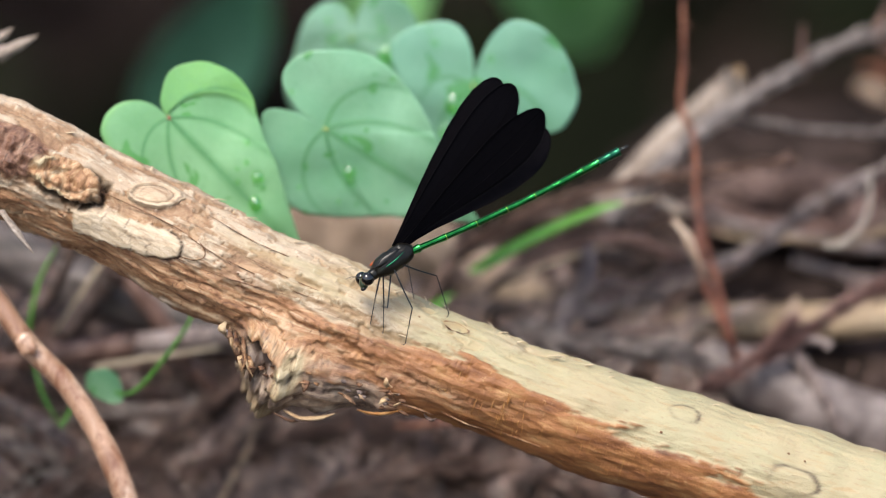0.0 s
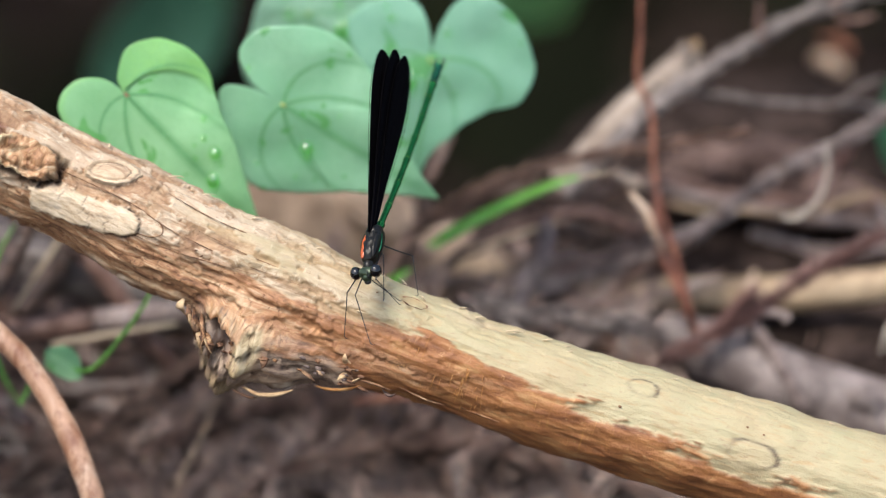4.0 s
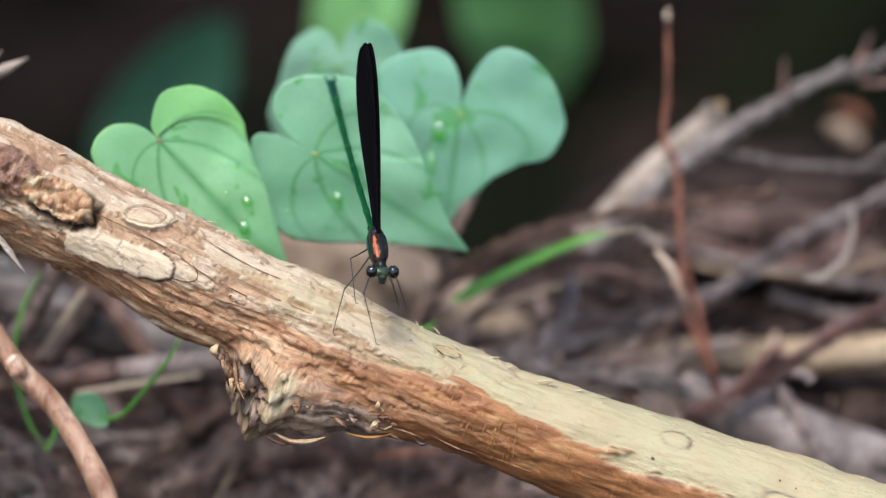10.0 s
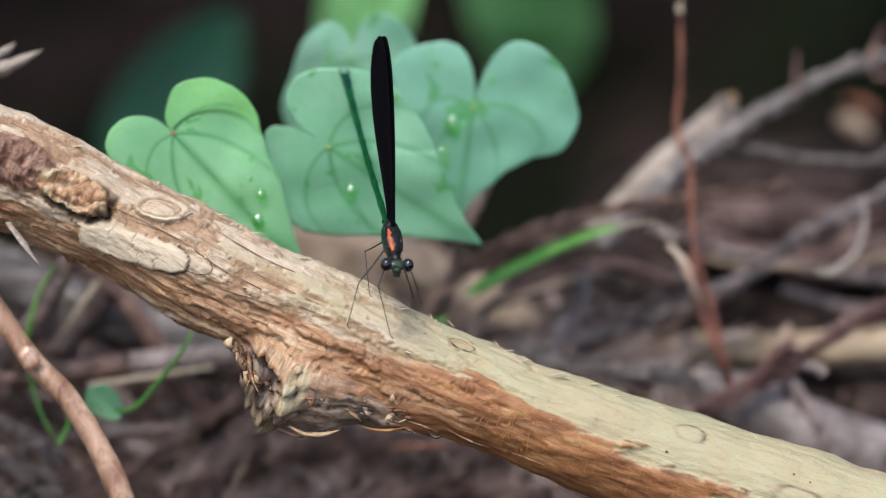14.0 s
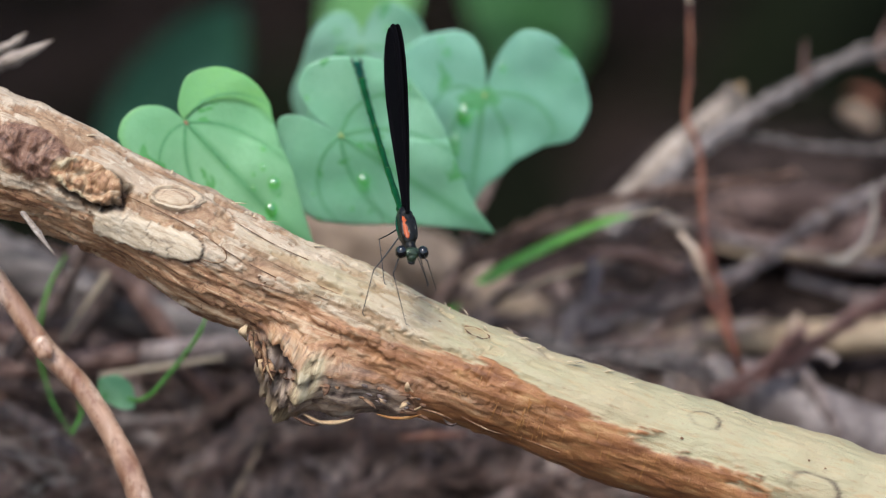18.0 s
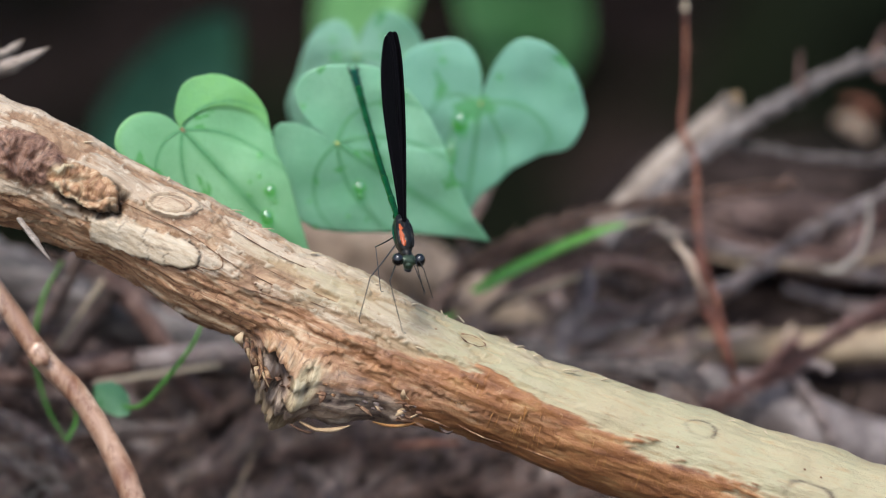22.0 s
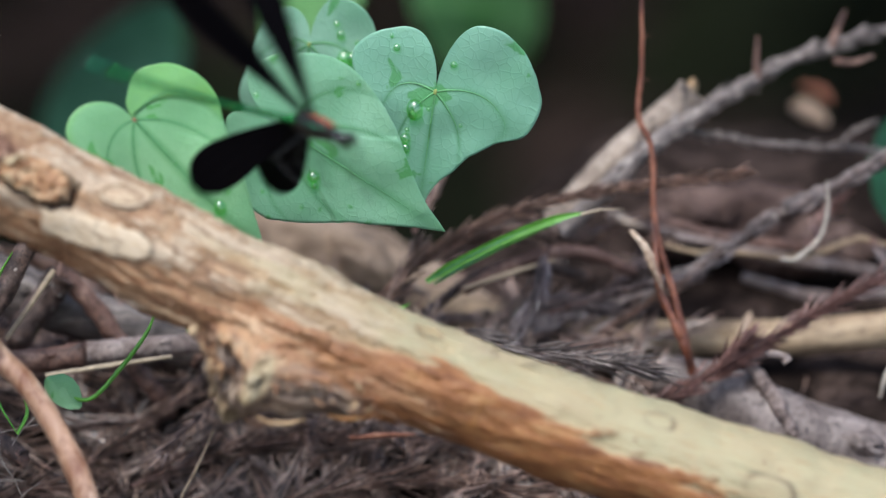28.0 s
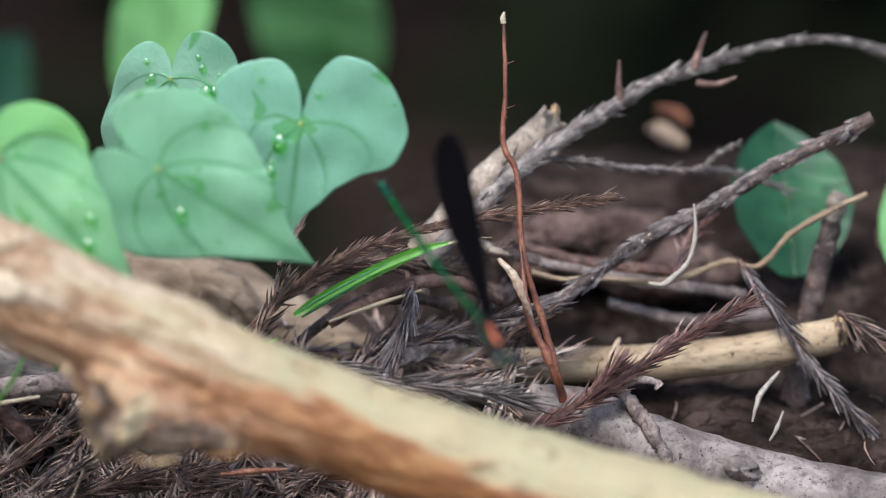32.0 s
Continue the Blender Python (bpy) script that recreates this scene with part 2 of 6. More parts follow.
def plain(name, colour, rough=0.5, spec=0.5, grain=900, depth=0.35, **more):
    n = Nodes(name)
    a = n.noise(n.coords(), grain, 4, 0.6)
    dark = tuple(c * (1 - depth) for c in colour)
    n.bump(a, 0.2, 0.0001)
    return n.done(n.ramp(a, (0.3, dark), (0.65, colour)), rough, spec, **more)


WOOD = branch_material()
REDBURL = streaky("red_burl_bark", (0.03, 0.014, 0.009), (0.24, 0.12, 0.056), (0.46, 0.29, 0.155), 200, (0.6, 1, 1), 0.8, 0.25, 1.0)
STUB = streaky("knot_bark", (0.045, 0.022, 0.013), (0.19, 0.095, 0.05), (0.42, 0.28, 0.16), 140, (1, 1, 1), 0.75, 0.3, 1.0)
HEART = streaky("knot_wood", (0.22, 0.13, 0.065), (0.42, 0.28, 0.15), (0.52, 0.39, 0.23), 190, (1, 1, 1), 0.65, 0.3, 0.8)
FLANK = grained("grey_burl_bark", (0.022, 0.014, 0.011), (0.13, 0.092, 0.078), (0.40, 0.31, 0.235), 170)
FIBRE = streaky("torn_fibre", (0.26, 0.10, 0.025), (0.40, 0.18, 0.05), (0.52, 0.30, 0.11), 200, (1, 1, 1), 0.6, 0.4, 0.3)


def patch_material(name, dark, mid, light):
    """Bare wood with cracks laid along the mesh."""
    n = Nodes(name)
    at = n.coords("Object", (0.6, 2.2, 2.2))
    a, b = n.noise(at, 110, 6, 0.65, 0.8), n.noise(at, 620, 5, 0.7)
    colour = n.ramp(a, (0.34, dark), (0.48, mid), (0.64, light))
    colour = n.mix(n.ramp(b, (0.34, (0.6, 0.6, 0.6)), (0.46, B)), colour, dark)
    colour = n.mix(n.attribute("crack"), colour, (0.04, 0.022, 0.013))
    n.bump(n.mix(0.5, a, b), 0.8, 0.0005)
    return n.done(colour, 0.6, 0.3)


KNOTWOOD = patch_material("ring_knot_wood", (0.31, 0.20, 0.12), (0.48, 0.36, 0.235), (0.56, 0.45, 0.31))
SLIVER = plain("wood_sliver", (0.66, 0.52, 0.34), 0.6, 0.3)
NEEDLE = streaky("dead_needle", (0.012, 0.008, 0.006), (0.29, 0.178, 0.134), (0.60, 0.44, 0.35), 160, (1, 1, 1), 0.34, 0.55, 0.3, None, 0.55)
BROWNNEEDLE = streaky("brown_needle", (0.018, 0.010, 0.0075), (0.27, 0.152, 0.108), (0.52, 0.36, 0.27), 180, (1, 1, 1), 0.38, 0.5, 0.3, None, 0.5)
REDNEEDLE = streaky("russet_needle", (0.05, 0.022, 0.018), (0.225, 0.112, 0.09), (0.40, 0.25, 0.21), 160, (1, 1, 1), 0.45, 0.5, 0.3, None, 0.4)
GREYSCALE = streaky("grey_scale_bark", (0.045, 0.034, 0.03), (0.27, 0.22, 0.195), (0.58, 0.50, 0.435), 260, (1, 1, 1), 0.6, 0.4, 0.6, None, 0.6)
DARKNEEDLE = streaky("dark_needle", (0.014, 0.011, 0.011), (0.15, 0.115, 0.11), (0.40, 0.33, 0.315), 160, (1, 1, 1), 0.36, 0.5, 0.3, None, 0.5)
SCALETWIG = streaky("scaly_twig_bark", (0.025, 0.017, 0.015), (0.19, 0.142, 0.128), (0.46, 0.385, 0.355), 220, (1, 1, 1), 0.45, 0.5, 0.8, None, 0.55)
DARKTWIG = streaky("dark_twig_bark", (0.018, 0.011, 0.009), (0.075, 0.047, 0.037), (0.19, 0.125, 0.10), 240, (1, 1, 1), 0.55, 0.4, 0.9, (700, (0.36, 0.31, 0.27)))
BROWNTWIG = streaky("brown_twig_bark", (0.04, 0.02, 0.015), (0.145, 0.077, 0.056), (0.30, 0.19, 0.145), 190, (1, 1, 1), 0.55, 0.4, 0.9)
TANTWIG = streaky("tan_twig_bark", (0.22, 0.10, 0.055), (0.46, 0.28, 0.18), (0.70, 0.55, 0.43), 85, (1, 1, 0.4), 0.28, 0.6, 0.4)
REDSTEM = streaky("red_stem_bark", (0.06, 0.018, 0.01), (0.18, 0.06, 0.03), (0.33, 0.14, 0.08), 140, (1, 1, 1), 0.4, 0.5, 0.5)
GREYTWIG = streaky("grey_twig_bark", (0.07, 0.05, 0.045), (0.21, 0.16, 0.14), (0.36, 0.295, 0.265), 180, (1, 1, 1), 0.75, 0.3, 0.8)
GREYWOOD = streaky("weathered_wood", (0.13, 0.098, 0.078), (0.32, 0.255, 0.20), (0.52, 0.43, 0.345), 150, (1, 1, 1), 0.7, 0.3, 0.7)
LIMBWOOD = streaky("grey_limb_wood", (0.03, 0.024, 0.021), (0.125, 0.10, 0.088), (0.30, 0.255, 0.225), 130, (0.3, 1.5, 1.5), 0.6, 0.4, 1.0)
CULM = streaky("pale_culm", (0.15, 0.10, 0.065), (0.34, 0.245, 0.15), (0.48, 0.37, 0.24), 70, (0.4, 2, 2), 0.65, 0.3, 0.4, (1100, (0.05, 0.035, 0.025)))
LOGBARK = streaky("spotted_log_bark", (0.07, 0.053, 0.047), (0.175, 0.138, 0.122), (0.33, 0.275, 0.25), 110, (1, 1, 1), 0.55, 0.4, 0.8, (900, (0.025, 0.018, 0.016)))
CLOD = streaky("dry_earth", (0.035, 0.022, 0.018), (0.11, 0.072, 0.06), (0.21, 0.145, 0.12), 90, (1, 1, 1), 0.9, 0.1, 1.0)
OLDLOG = streaky("old_log_wood", (0.14, 0.097, 0.065), (0.27, 0.195, 0.137), (0.38, 0.29, 0.21), 60, (0.4, 2, 2), 0.85, 0.2, 0.7)
STRAW = plain("dry_straw", (0.48, 0.38, 0.26), 0.6, 0.35)
PALEFIBRE = plain("pale_rootlet", (0.38, 0.33, 0.27), 0.55, 0.4)
DEADLEAF = streaky("dry_leaf", (0.22, 0.14, 0.09), (0.48, 0.36, 0.26), (0.62, 0.52, 0.42), 120, (1, 1, 1), 0.7, 0.3, 0.5)
CHIP = streaky("red_bark_chip", (0.14, 0.05, 0.028), (0.33, 0.14, 0.08), (0.46, 0.25, 0.16), 120, (1, 1, 1), 0.7, 0.3, 0.5)
HEARTLEAF = leaf_material("heart_leaf", (0.185, 0.42, 0.225), (0.28, 0.53, 0.32))
YOUNGLEAF = leaf_material("young_heart_leaf", (0.185, 0.42, 0.18), (0.275, 0.53, 0.255), (0.20, 0.48, 0.08))
BLUELEAF = leaf_material("blue_green_leaf", (0.18, 0.40, 0.25), (0.25, 0.49, 0.34))
VEIN = plain("leaf_vein", (0.12, 0.34, 0.13), 0.45, 0.4)
BLADE = leaf_material("grass_blade", (0.12, 0.37, 0.035), (0.20, 0.50, 0.07))
STALKEND = plain("stalk_end", (0.36, 0.42, 0.12), 0.5, 0.4)
GLOSSLEAF = leaf_material("dark_glossy_leaf", (0.010, 0.055, 0.018), (0.045, 0.16, 0.06))
# Darker copy of the leaf green: the shade around this leaf is in its colour.
SHADELEAF = leaf_material("leaf_painted_shade", (0.03, 0.09, 0.055), (0.05, 0.13, 0.085))
MIDLEAF = leaf_material("far_bright_leaf", (0.20, 0.46, 0.15), (0.28, 0.56, 0.22))
DEWLEAF = leaf_material("dewy_heart_leaf", (0.20, 0.43, 0.26), (0.30, 0.52, 0.36))
# Near-black leaf tones: the deep shade of the undergrowth is painted into them.
SHADETHICKET = streaky("thicket_leaf_painted_shade", (0.005, 0.0055, 0.0036), (0.0125, 0.0145, 0.0085), (0.026, 0.033, 0.016), 20, (1, 1, 1), 0.9, 0.0, 0.3, None, 0.4)
# Humus near black: the shade in litter gaps and hollow is in the colour.
SOIL = streaky("damp_humus_painted_shade", (0.006, 0.0045, 0.0038), (0.024, 0.0165, 0.0135), (0.075, 0.052, 0.043), 70, (1, 1, 1), 0.95, 0.03, 1.0)

WING = plain("black_wing", (0.0035, 0.003, 0.004), 0.75, 0.03, 900)
WINGVEIN = plain("wing_vein", (0.0035, 0.003, 0.004), 0.7, 0.04)
GREEN = plain("metallic_green", (0.02, 0.21, 0.045), 0.17, 0.5, 320, 0.6, Metallic=0.92)
GREENTAIL = plain("dark_metallic_green", (0.015, 0.12, 0.06), 0.3, 0.5, 700, 0.6, Metallic=0.85)
JOINT = plain("bronze_joint", (0.30, 0.26, 0.03), 0.35, 0.5, Metallic=0.6)
CHITIN = plain("black_chitin", (0.012, 0.011, 0.010), 0.32, 0.5)
BRONZE = plain("bronze_chitin", (0.012, 0.010, 0.006), 0.36, 0.4, 700, 0.7, Metallic=0.3)
ORANGE = plain("orange_stripe", (0.46, 0.085, 0.014), 0.4, 0.5)
FACE = plain("green_face", (0.05, 0.075, 0.04), 0.35, 0.5, 1200, 0.7, Metallic=0.4)
EYE = plain("black_eye", (0.006, 0.006, 0.006), 0.08, 0.6)
LEG = plain("black_leg", (0.010, 0.010, 0.011), 0.4, 0.4)


def water():
    """Clear drops: what lies under them shows through, and they glint."""
    n = Nodes("dew")
    clear, gloss = n.add("ShaderNodeBsdfTransparent", Color=(0.72, 0.97, 0.62, 1)), n.add("ShaderNodeBsdfGlossy", Color=(1, 1, 1, 1), Roughness=0.18)
    mixer = n.add("ShaderNodeMixShader", Fac=0.16)
    n.link(clear.outputs[0], mixer.inputs[1])
    n.link(gloss.outputs[0], mixer.inputs[2])
    n.link(mixer.outputs[0], n.t.nodes["Material Output"].inputs[0])
    return n.m


WATER = water()

# ---- building helpers ----
HOME = {}


def thing(name, base, label, category, group="", kind=""):
    ob = new(name)
    ob.location = base
    ob.empty_display_size = 0.005
    HOME[ob.name] = Vector(base)
    return tagged(ob, label, category, group, kind)


def part(name, geo, material, parent=None, label="", smooth=True):
    """One mesh, given in the place's own metres, under a thing or under a part of it."""
    verts, faces = geo
    home = HOME[parent.name] if parent else Vector()
    me = bpy.data.meshes.new(name)
    me.from_pydata([tuple(Vector(v) - home) for v in verts], [], faces)
    if smooth:
        me.polygons.foreach_set("use_smooth", [True] * len(me.polygons))
    me.materials.append(material)
    ob = new(name, me)
    if parent:
        ob.parent = parent
        HOME[ob.name] = home
    return tagged(ob, label) if label else ob


def glide(pts, n):
    """n points along a smooth line through pts (Catmull-Rom)."""
    pts = [Vector(p) for p in pts]
    if len(pts) == 2:
        return [pts[0].lerp(pts[1], i / (n - 1)) for i in range(n)]
    ext = [2 * pts[0] - pts[1], *pts, 2 * pts[-1] - pts[-2]]
    out = []
    for i in range(n):
        f = i / (n - 1) * (len(pts) - 1)
        k = min(int(f), len(pts) - 2)
        t = f - k
        a, b, c, d = ext[k:k + 4]
        out.append(0.5 * (2 * b + (c - a) * t + (2 * a - 5 * b + 4 * c - d) * t * t + (3 * b - a - 3 * c + d) * t ** 3))
    return out


def spread(values, n):
    return [float(x) for x in np.interp(np.linspace(0, 1, n), np.linspace(0, 1, len(values)), values)]


def tube(pts, radii, n=24, sides=10, rough=0.0, grain=300.0, flat=1.0):
    """A tapered, closed tube along pts (metres) with an uneven skin. radii in metres."""
    line, rad = glide(pts, n), spread(radii, n)
    verts, faces = [], []
    side = None
    for i, p in enumerate(line):
        way = (line[min(i + 1, n - 1)] - line[max(i - 1, 0)]).normalized()
        if side is None:
            side = way.cross(Vector((0.31, 0.2, 0.93))).normalized()
        side = (side - way * side.dot(way)).normalized()
        other = way.cross(side)
        for k in range(sides):
            a = 2 * math.pi * k / sides
            r = rad[i]
            off = side * math.cos(a) + other * math.sin(a) * flat
            if rough:
                r *= 1 + rough * noise.fractal((p + off * rad[i]) * grain, 0.6, 2.0, 4)
            verts.append(p + off * r)
    for i in range(n - 1):
        for k in range(sides):
            a, b = i * sides + k, i * sides + (k + 1) % sides
            faces.append((a, b, b + sides, a + sides))
    for i, ring in ((0, range(sides - 1, -1, -1)), (n - 1, range(sides))):
        k0 = len(verts)
        verts += [verts[i * sides + k].copy() for k in ring]
        faces.append(tuple(range(k0, k0 + sides)))
    return verts, faces


def blob(centre, axes, size, rings=24, sides=32, rough=0.2, grain=250.0, seed=0.0, square=2.0, along=1.0, way=RIGHT):
    """A lumpy closed body: axes are three directions, size the half lengths in metres."""
    c, ax = Vector(centre), [Vector(a).normalized() for a in axes]
    verts, faces = [], []
    for i in range(rings + 1):
        lat = math.pi * i / rings - math.pi / 2
        for k in range(sides):
            lon = 2 * math.pi * k / sides
            q = [math.cos(lat) * math.cos(lon), math.cos(lat) * math.sin(lon), math.sin(lat)]
            q = [math.copysign(abs(x) ** (2 / square), x) for x in q]
            p = c + sum((ax[j] * size[j] * q[j] for j in range(3)), Vector())
            r = 1 + rough * noise.fractal((p - way * (p.dot(way) * (1 - along))) * grain + Vector((seed, 0, 0)), 0.55, 2.1, 5)
            verts.append(c + (p - c) * r)
    for i in range(rings):
        for k in range(sides):
            a, b = i * sides + k, i * sides + (k + 1) % sides
            faces.append((a, b, b + sides, a + sides))
    return verts, faces


def join(*geos):
    verts, faces = [], []
    for v, f in geos:
        k = len(verts)
        verts.extend(v)
        faces.extend(tuple(i + k for i in face) for face in f)
    return verts, faces


def cm(*rows):
    return [V(*r) for r in rows]


# ---- the ground: a bank of litter that rises behind the branch, then a damp hollow, its shade in the soil colour ----
def step(a, b, x):
    t = min(1.0, max(0.0, (x - a) / (b - a)))
    return t * t * (3 - 2 * t)


def ground_height(x, y):
    """Height in cm at x, y in cm."""
    side = step(-2.0, 5.0, x)
    crest = 13.0 + 5.0 * side + 0.9 * noise.noise(Vector((x * 0.2, 3.1, 0)))
    z = -8.4 + 0.17 * min(max(y, 8.0), 12.0) - 1.5 * min(max(8.0 - y, 0.0), 2.6) - 0.1 * min(max(5.4 - y, 0.0), 5.4)
    if y > 12:
        z += (0.2 + 0.12 * side) * (min(y, crest) - 12)
    if y > crest:
        z -= (0.75 - 0.45 * side) * min(y - crest, 9.0) + 0.75 * min(max(y - crest - 9.0, 0.0), 26.0)
    if y < 0:
        z -= 0.02 * min(-y, 60)
    z += 6.5 * math.exp(-((x + 24) ** 2 / 60 + (y - 6) ** 2 / 90)) * 1.6
    far = min(1.0, max(0.0, (math.hypot(x, y) - 60) / 400))
    z += 0.35 * noise.fractal(Vector((x * 0.35, y * 0.35, 0)), 0.7, 2.0, 4) + far * 60 * noise.noise(Vector((x * 0.002, y * 0.002, 5)))
    return z


def ground():
    n = 210
    s = np.linspace(-1, 1, n)
    line = 34 * s + 6000 * np.sign(s) * np.abs(s) ** 9
    verts = [(float(x) / 100 + 0.01, float(y) / 100 + 0.09, ground_height(float(x) + 1, float(y) + 9) / 100) for y in line for x in line]
    faces = [(j * n + i, j * n + i + 1, (j + 1) * n + i + 1, (j + 1) * n + i) for j in range(n - 1) for i in range(n - 1)]
    ob = part("ground", (verts, faces), SOIL)
    tagged(ob, "damp humus bank, shade put into its near-black colour, covered with dead cedar litter", "ground", "", "structure")


ground()


def on_ground(u, y):
    """The place on the ground at u cm across and y cm towards the bank."""
    return Vector((u, y, ground_height(u, y))) / 100


# ---- the fallen branch ----
AXIS_U = (-26, -19, -14, -11, -9, -7.6, -6.4, -5.2, -4.1, -2.8, -1, 0.8, 2.5, 5, 7.1, 9, 13, 18, 24)
AXIS_V = (4.4, 4.3, 3.5, 2.5, 1.68, 1.15, 0.55, -0.2, -0.74, -1.25, -2.05, -2.85, -3.53, -4.33, -5.03, -5.62, -6.75, -8.0, -9.3)
AXIS_R = (1.5, 1.5, 1.42, 1.36, 1.3, 1.12, 1.1, 1.2, 1.16, 1.1, 1.05, 1.05, 1.06, 1.1, 1.12, 1.13, 1.2, 1.2, 1.1)
DEPTH = 0.75


def axis(u):
    d = DEPTH + (0.09 * (-11 - u) ** 1.6 * 0.35 if u < -11 else 0.0)
    return float(np.interp(u, AXIS_U, AXIS_V)), d


def smooth_axis(u):
    a = [axis(u + k * 0.5) for k in (-2, -1, 0, 1, 2)]
    return sum(p[0] for p in a) / 5, sum(p[1] for p in a) / 5


def branch_point(u, phi, out=0.0):
    """A point on the branch's skin; phi in degrees, 0 towards the open side and 90 upwards. out: cm above the skin."""
    v, d = smooth_axis(u)
    v2, d2 = smooth_axis(u + 0.1)
    way = (RIGHT * 0.1 + UP * (v2 - v) + AWAY * (d2 - d)).normalized()
    up = way.cross(AWAY) * -1
    up = (UP - way * UP.dot(way)).normalized()
    front = up.cross(way) * -1
    if front.dot(AWAY) > 0:
        front = -front
    r = float(np.interp(u, AXIS_U, AXIS_R)) + out
    a = radians(phi)
    return V(u, v, d) + (front * math.cos(a) + up * math.sin(a)) * r / 100, way, front * math.cos(a) + up * math.sin(a)


BURL_U = (-3.75, -3.55, -3.37, -3.1, -2.75, -2.4, -2.1, -1.55, -1.0, -0.5, 0.0, 0.5)
BURL_R = (0.0, 0.10, 0.42, 0.80, 1.22, 1.12, 0.86, 0.70, 0.42, 0.26, 0.12, 0.0)


def bell(x, w):
    return math.exp(-(x / w) ** 2)


def burl_relief(u, phi, fine, rag):
    """Height of the burl above the round branch (cm), and how far its wood is grey, pale or hollow; the hollow's shade
    is put into its colour.
    """
    if not (-3.9 < u < 0.6 and phi < 10):
        return 0.0, 0.0, 0.0, 0.0
    down = math.sin(radians(-phi)) if phi > -90 else 1.0
    q = Vector((u, down * 2.2, math.cos(radians(phi)) * 2.2))
    streak = noise.fractal(Vector((u * 1.1 + 0.8 * down, (down * 2.2 - u * 0.05) * 5, q.z * 4)), 0.8, 2.1, 5)
    crumb = noise.fractal(q * 3.2 + Vector((5, 2, 1)), 0.8, 2.1, 5)
    grow = float(np.interp(u + 0.10 * crumb, BURL_U, BURL_R))
    g = step(-22, -72, phi) * (1 - step(-105, -165, phi))
    left = step(-2.0, -2.6, u + 0.25 * crumb)
    h = grow * g * (1 + 0.10 * streak + 0.22 * crumb * left)
    zone = min(1.0, grow * g * 4)
    h += zone * (0.05 * streak + (0.05 + 0.10 * left) * crumb)
    ring = math.hypot((u + 2.98) / 0.42, (phi + 55) / 12.0) + 0.18 * crumb
    hollow = zone * (1 - step(0.35, 0.8, ring)) * step(-75, -60, phi)
    lip = bell(ring - 1.05, 0.26) * step(-60, -50, phi) * step(-3.6, -3.4, u)
    eye = bell(math.hypot((u + 2.42) / 0.30, (phi + 52) / 15.0) + 0.15 * crumb, 0.85)
    pit = bell(math.hypot((u + 2.36) / 0.085, (phi + 54) / 3.6) + 0.2 * crumb, 0.8)
    notch = bell(math.hypot((u + 3.05) / 0.3, (phi + 70) / 5.0) + 0.2 * crumb, 0.9)
    h += 0.17 * lip - 0.42 * hollow + 0.14 * eye - 0.12 * pit - 0.22 * notch
    nub = step(-68, -76, phi) * bell(u + 2.75, 0.55) * step(-0.25, 0.1, crumb)
    grey = zone * step(-44, -54, phi + 9 * streak + 6 * rag) * step(0.35, -0.5, u + 0.5 * rag)
    pale = max(step(0.15, 0.6, eye) * step(-0.5, -0.1, crumb + 0.25), 0.8 * nub, 0.5 * lip * step(-0.1, 0.2, streak))
    seams = zone * left * step(0.06, 0.0, abs(crumb + 0.05)) * 0.8
    return h, grey * (1 - pale), pale * (1 - hollow), min(1.0, max(hollow, pit, 0.9 * notch, seams * (1 - eye), zone * 0.7 * step(0.34, 0.5, -streak) * step(-50, -60, phi)))


def shoot_relief(u, phi, fine, rag):
    """The cut side shoot: height (cm), its orange face, its pale rim, its dark crack and the bark behind it."""
    if not (-10.2 < u < -6.4 and -45 < phi < 60):
        return 0.0, 0.0, 0.0, 0.0, 0.0
    crumb = noise.fractal(Vector((u * 3.2, phi * 0.07, 8)), 0.7, 2.1, 6)
    wob = 0.20 * crumb
    r = (abs((u + 7.55) / 0.70) ** 2.6 + abs((phi - 9) / 19.0) ** 2.6) ** (1 / 2.6) + wob
    b = math.hypot((u + 8.75) / 0.95, (phi - 14) / 27.0) + wob
    face, bark = 1 - step(0.86, 1.0, r), (1 - step(0.8, 1.0, b)) * step(0.9, 1.05, r)
    h = max((0.22 + 0.14 * crumb) * (1 - step(0.88, 1.02, r)), (0.20 + 0.12 * crumb) * (1 - step(0.55, 1.0, b)))
    right = step(-0.35, 0.25, (u + 7.55) / 0.7 - 0.55 * (phi - 9) / 19.0)
    gap = bell(r - 1.08, 0.115) * right
    rim = bell(r - 0.84, 0.13) * step(0.25, -0.4, (u + 7.55) / 0.7 + 0.5 * (phi - 9) / 19.0)
    inner = bell(r - 0.55 - 0.2 * crumb, 0.05) * step(-0.2, 0.2, -(phi - 9) / 19.0)
    return h - 0.36 * gap - 0.05 * inner, face, rim * step(-0.3, 0.1, crumb), max(gap, 0.6 * inner, 0.8 * bark * step(0.05, 0.0, abs(crumb - 0.1))), bark


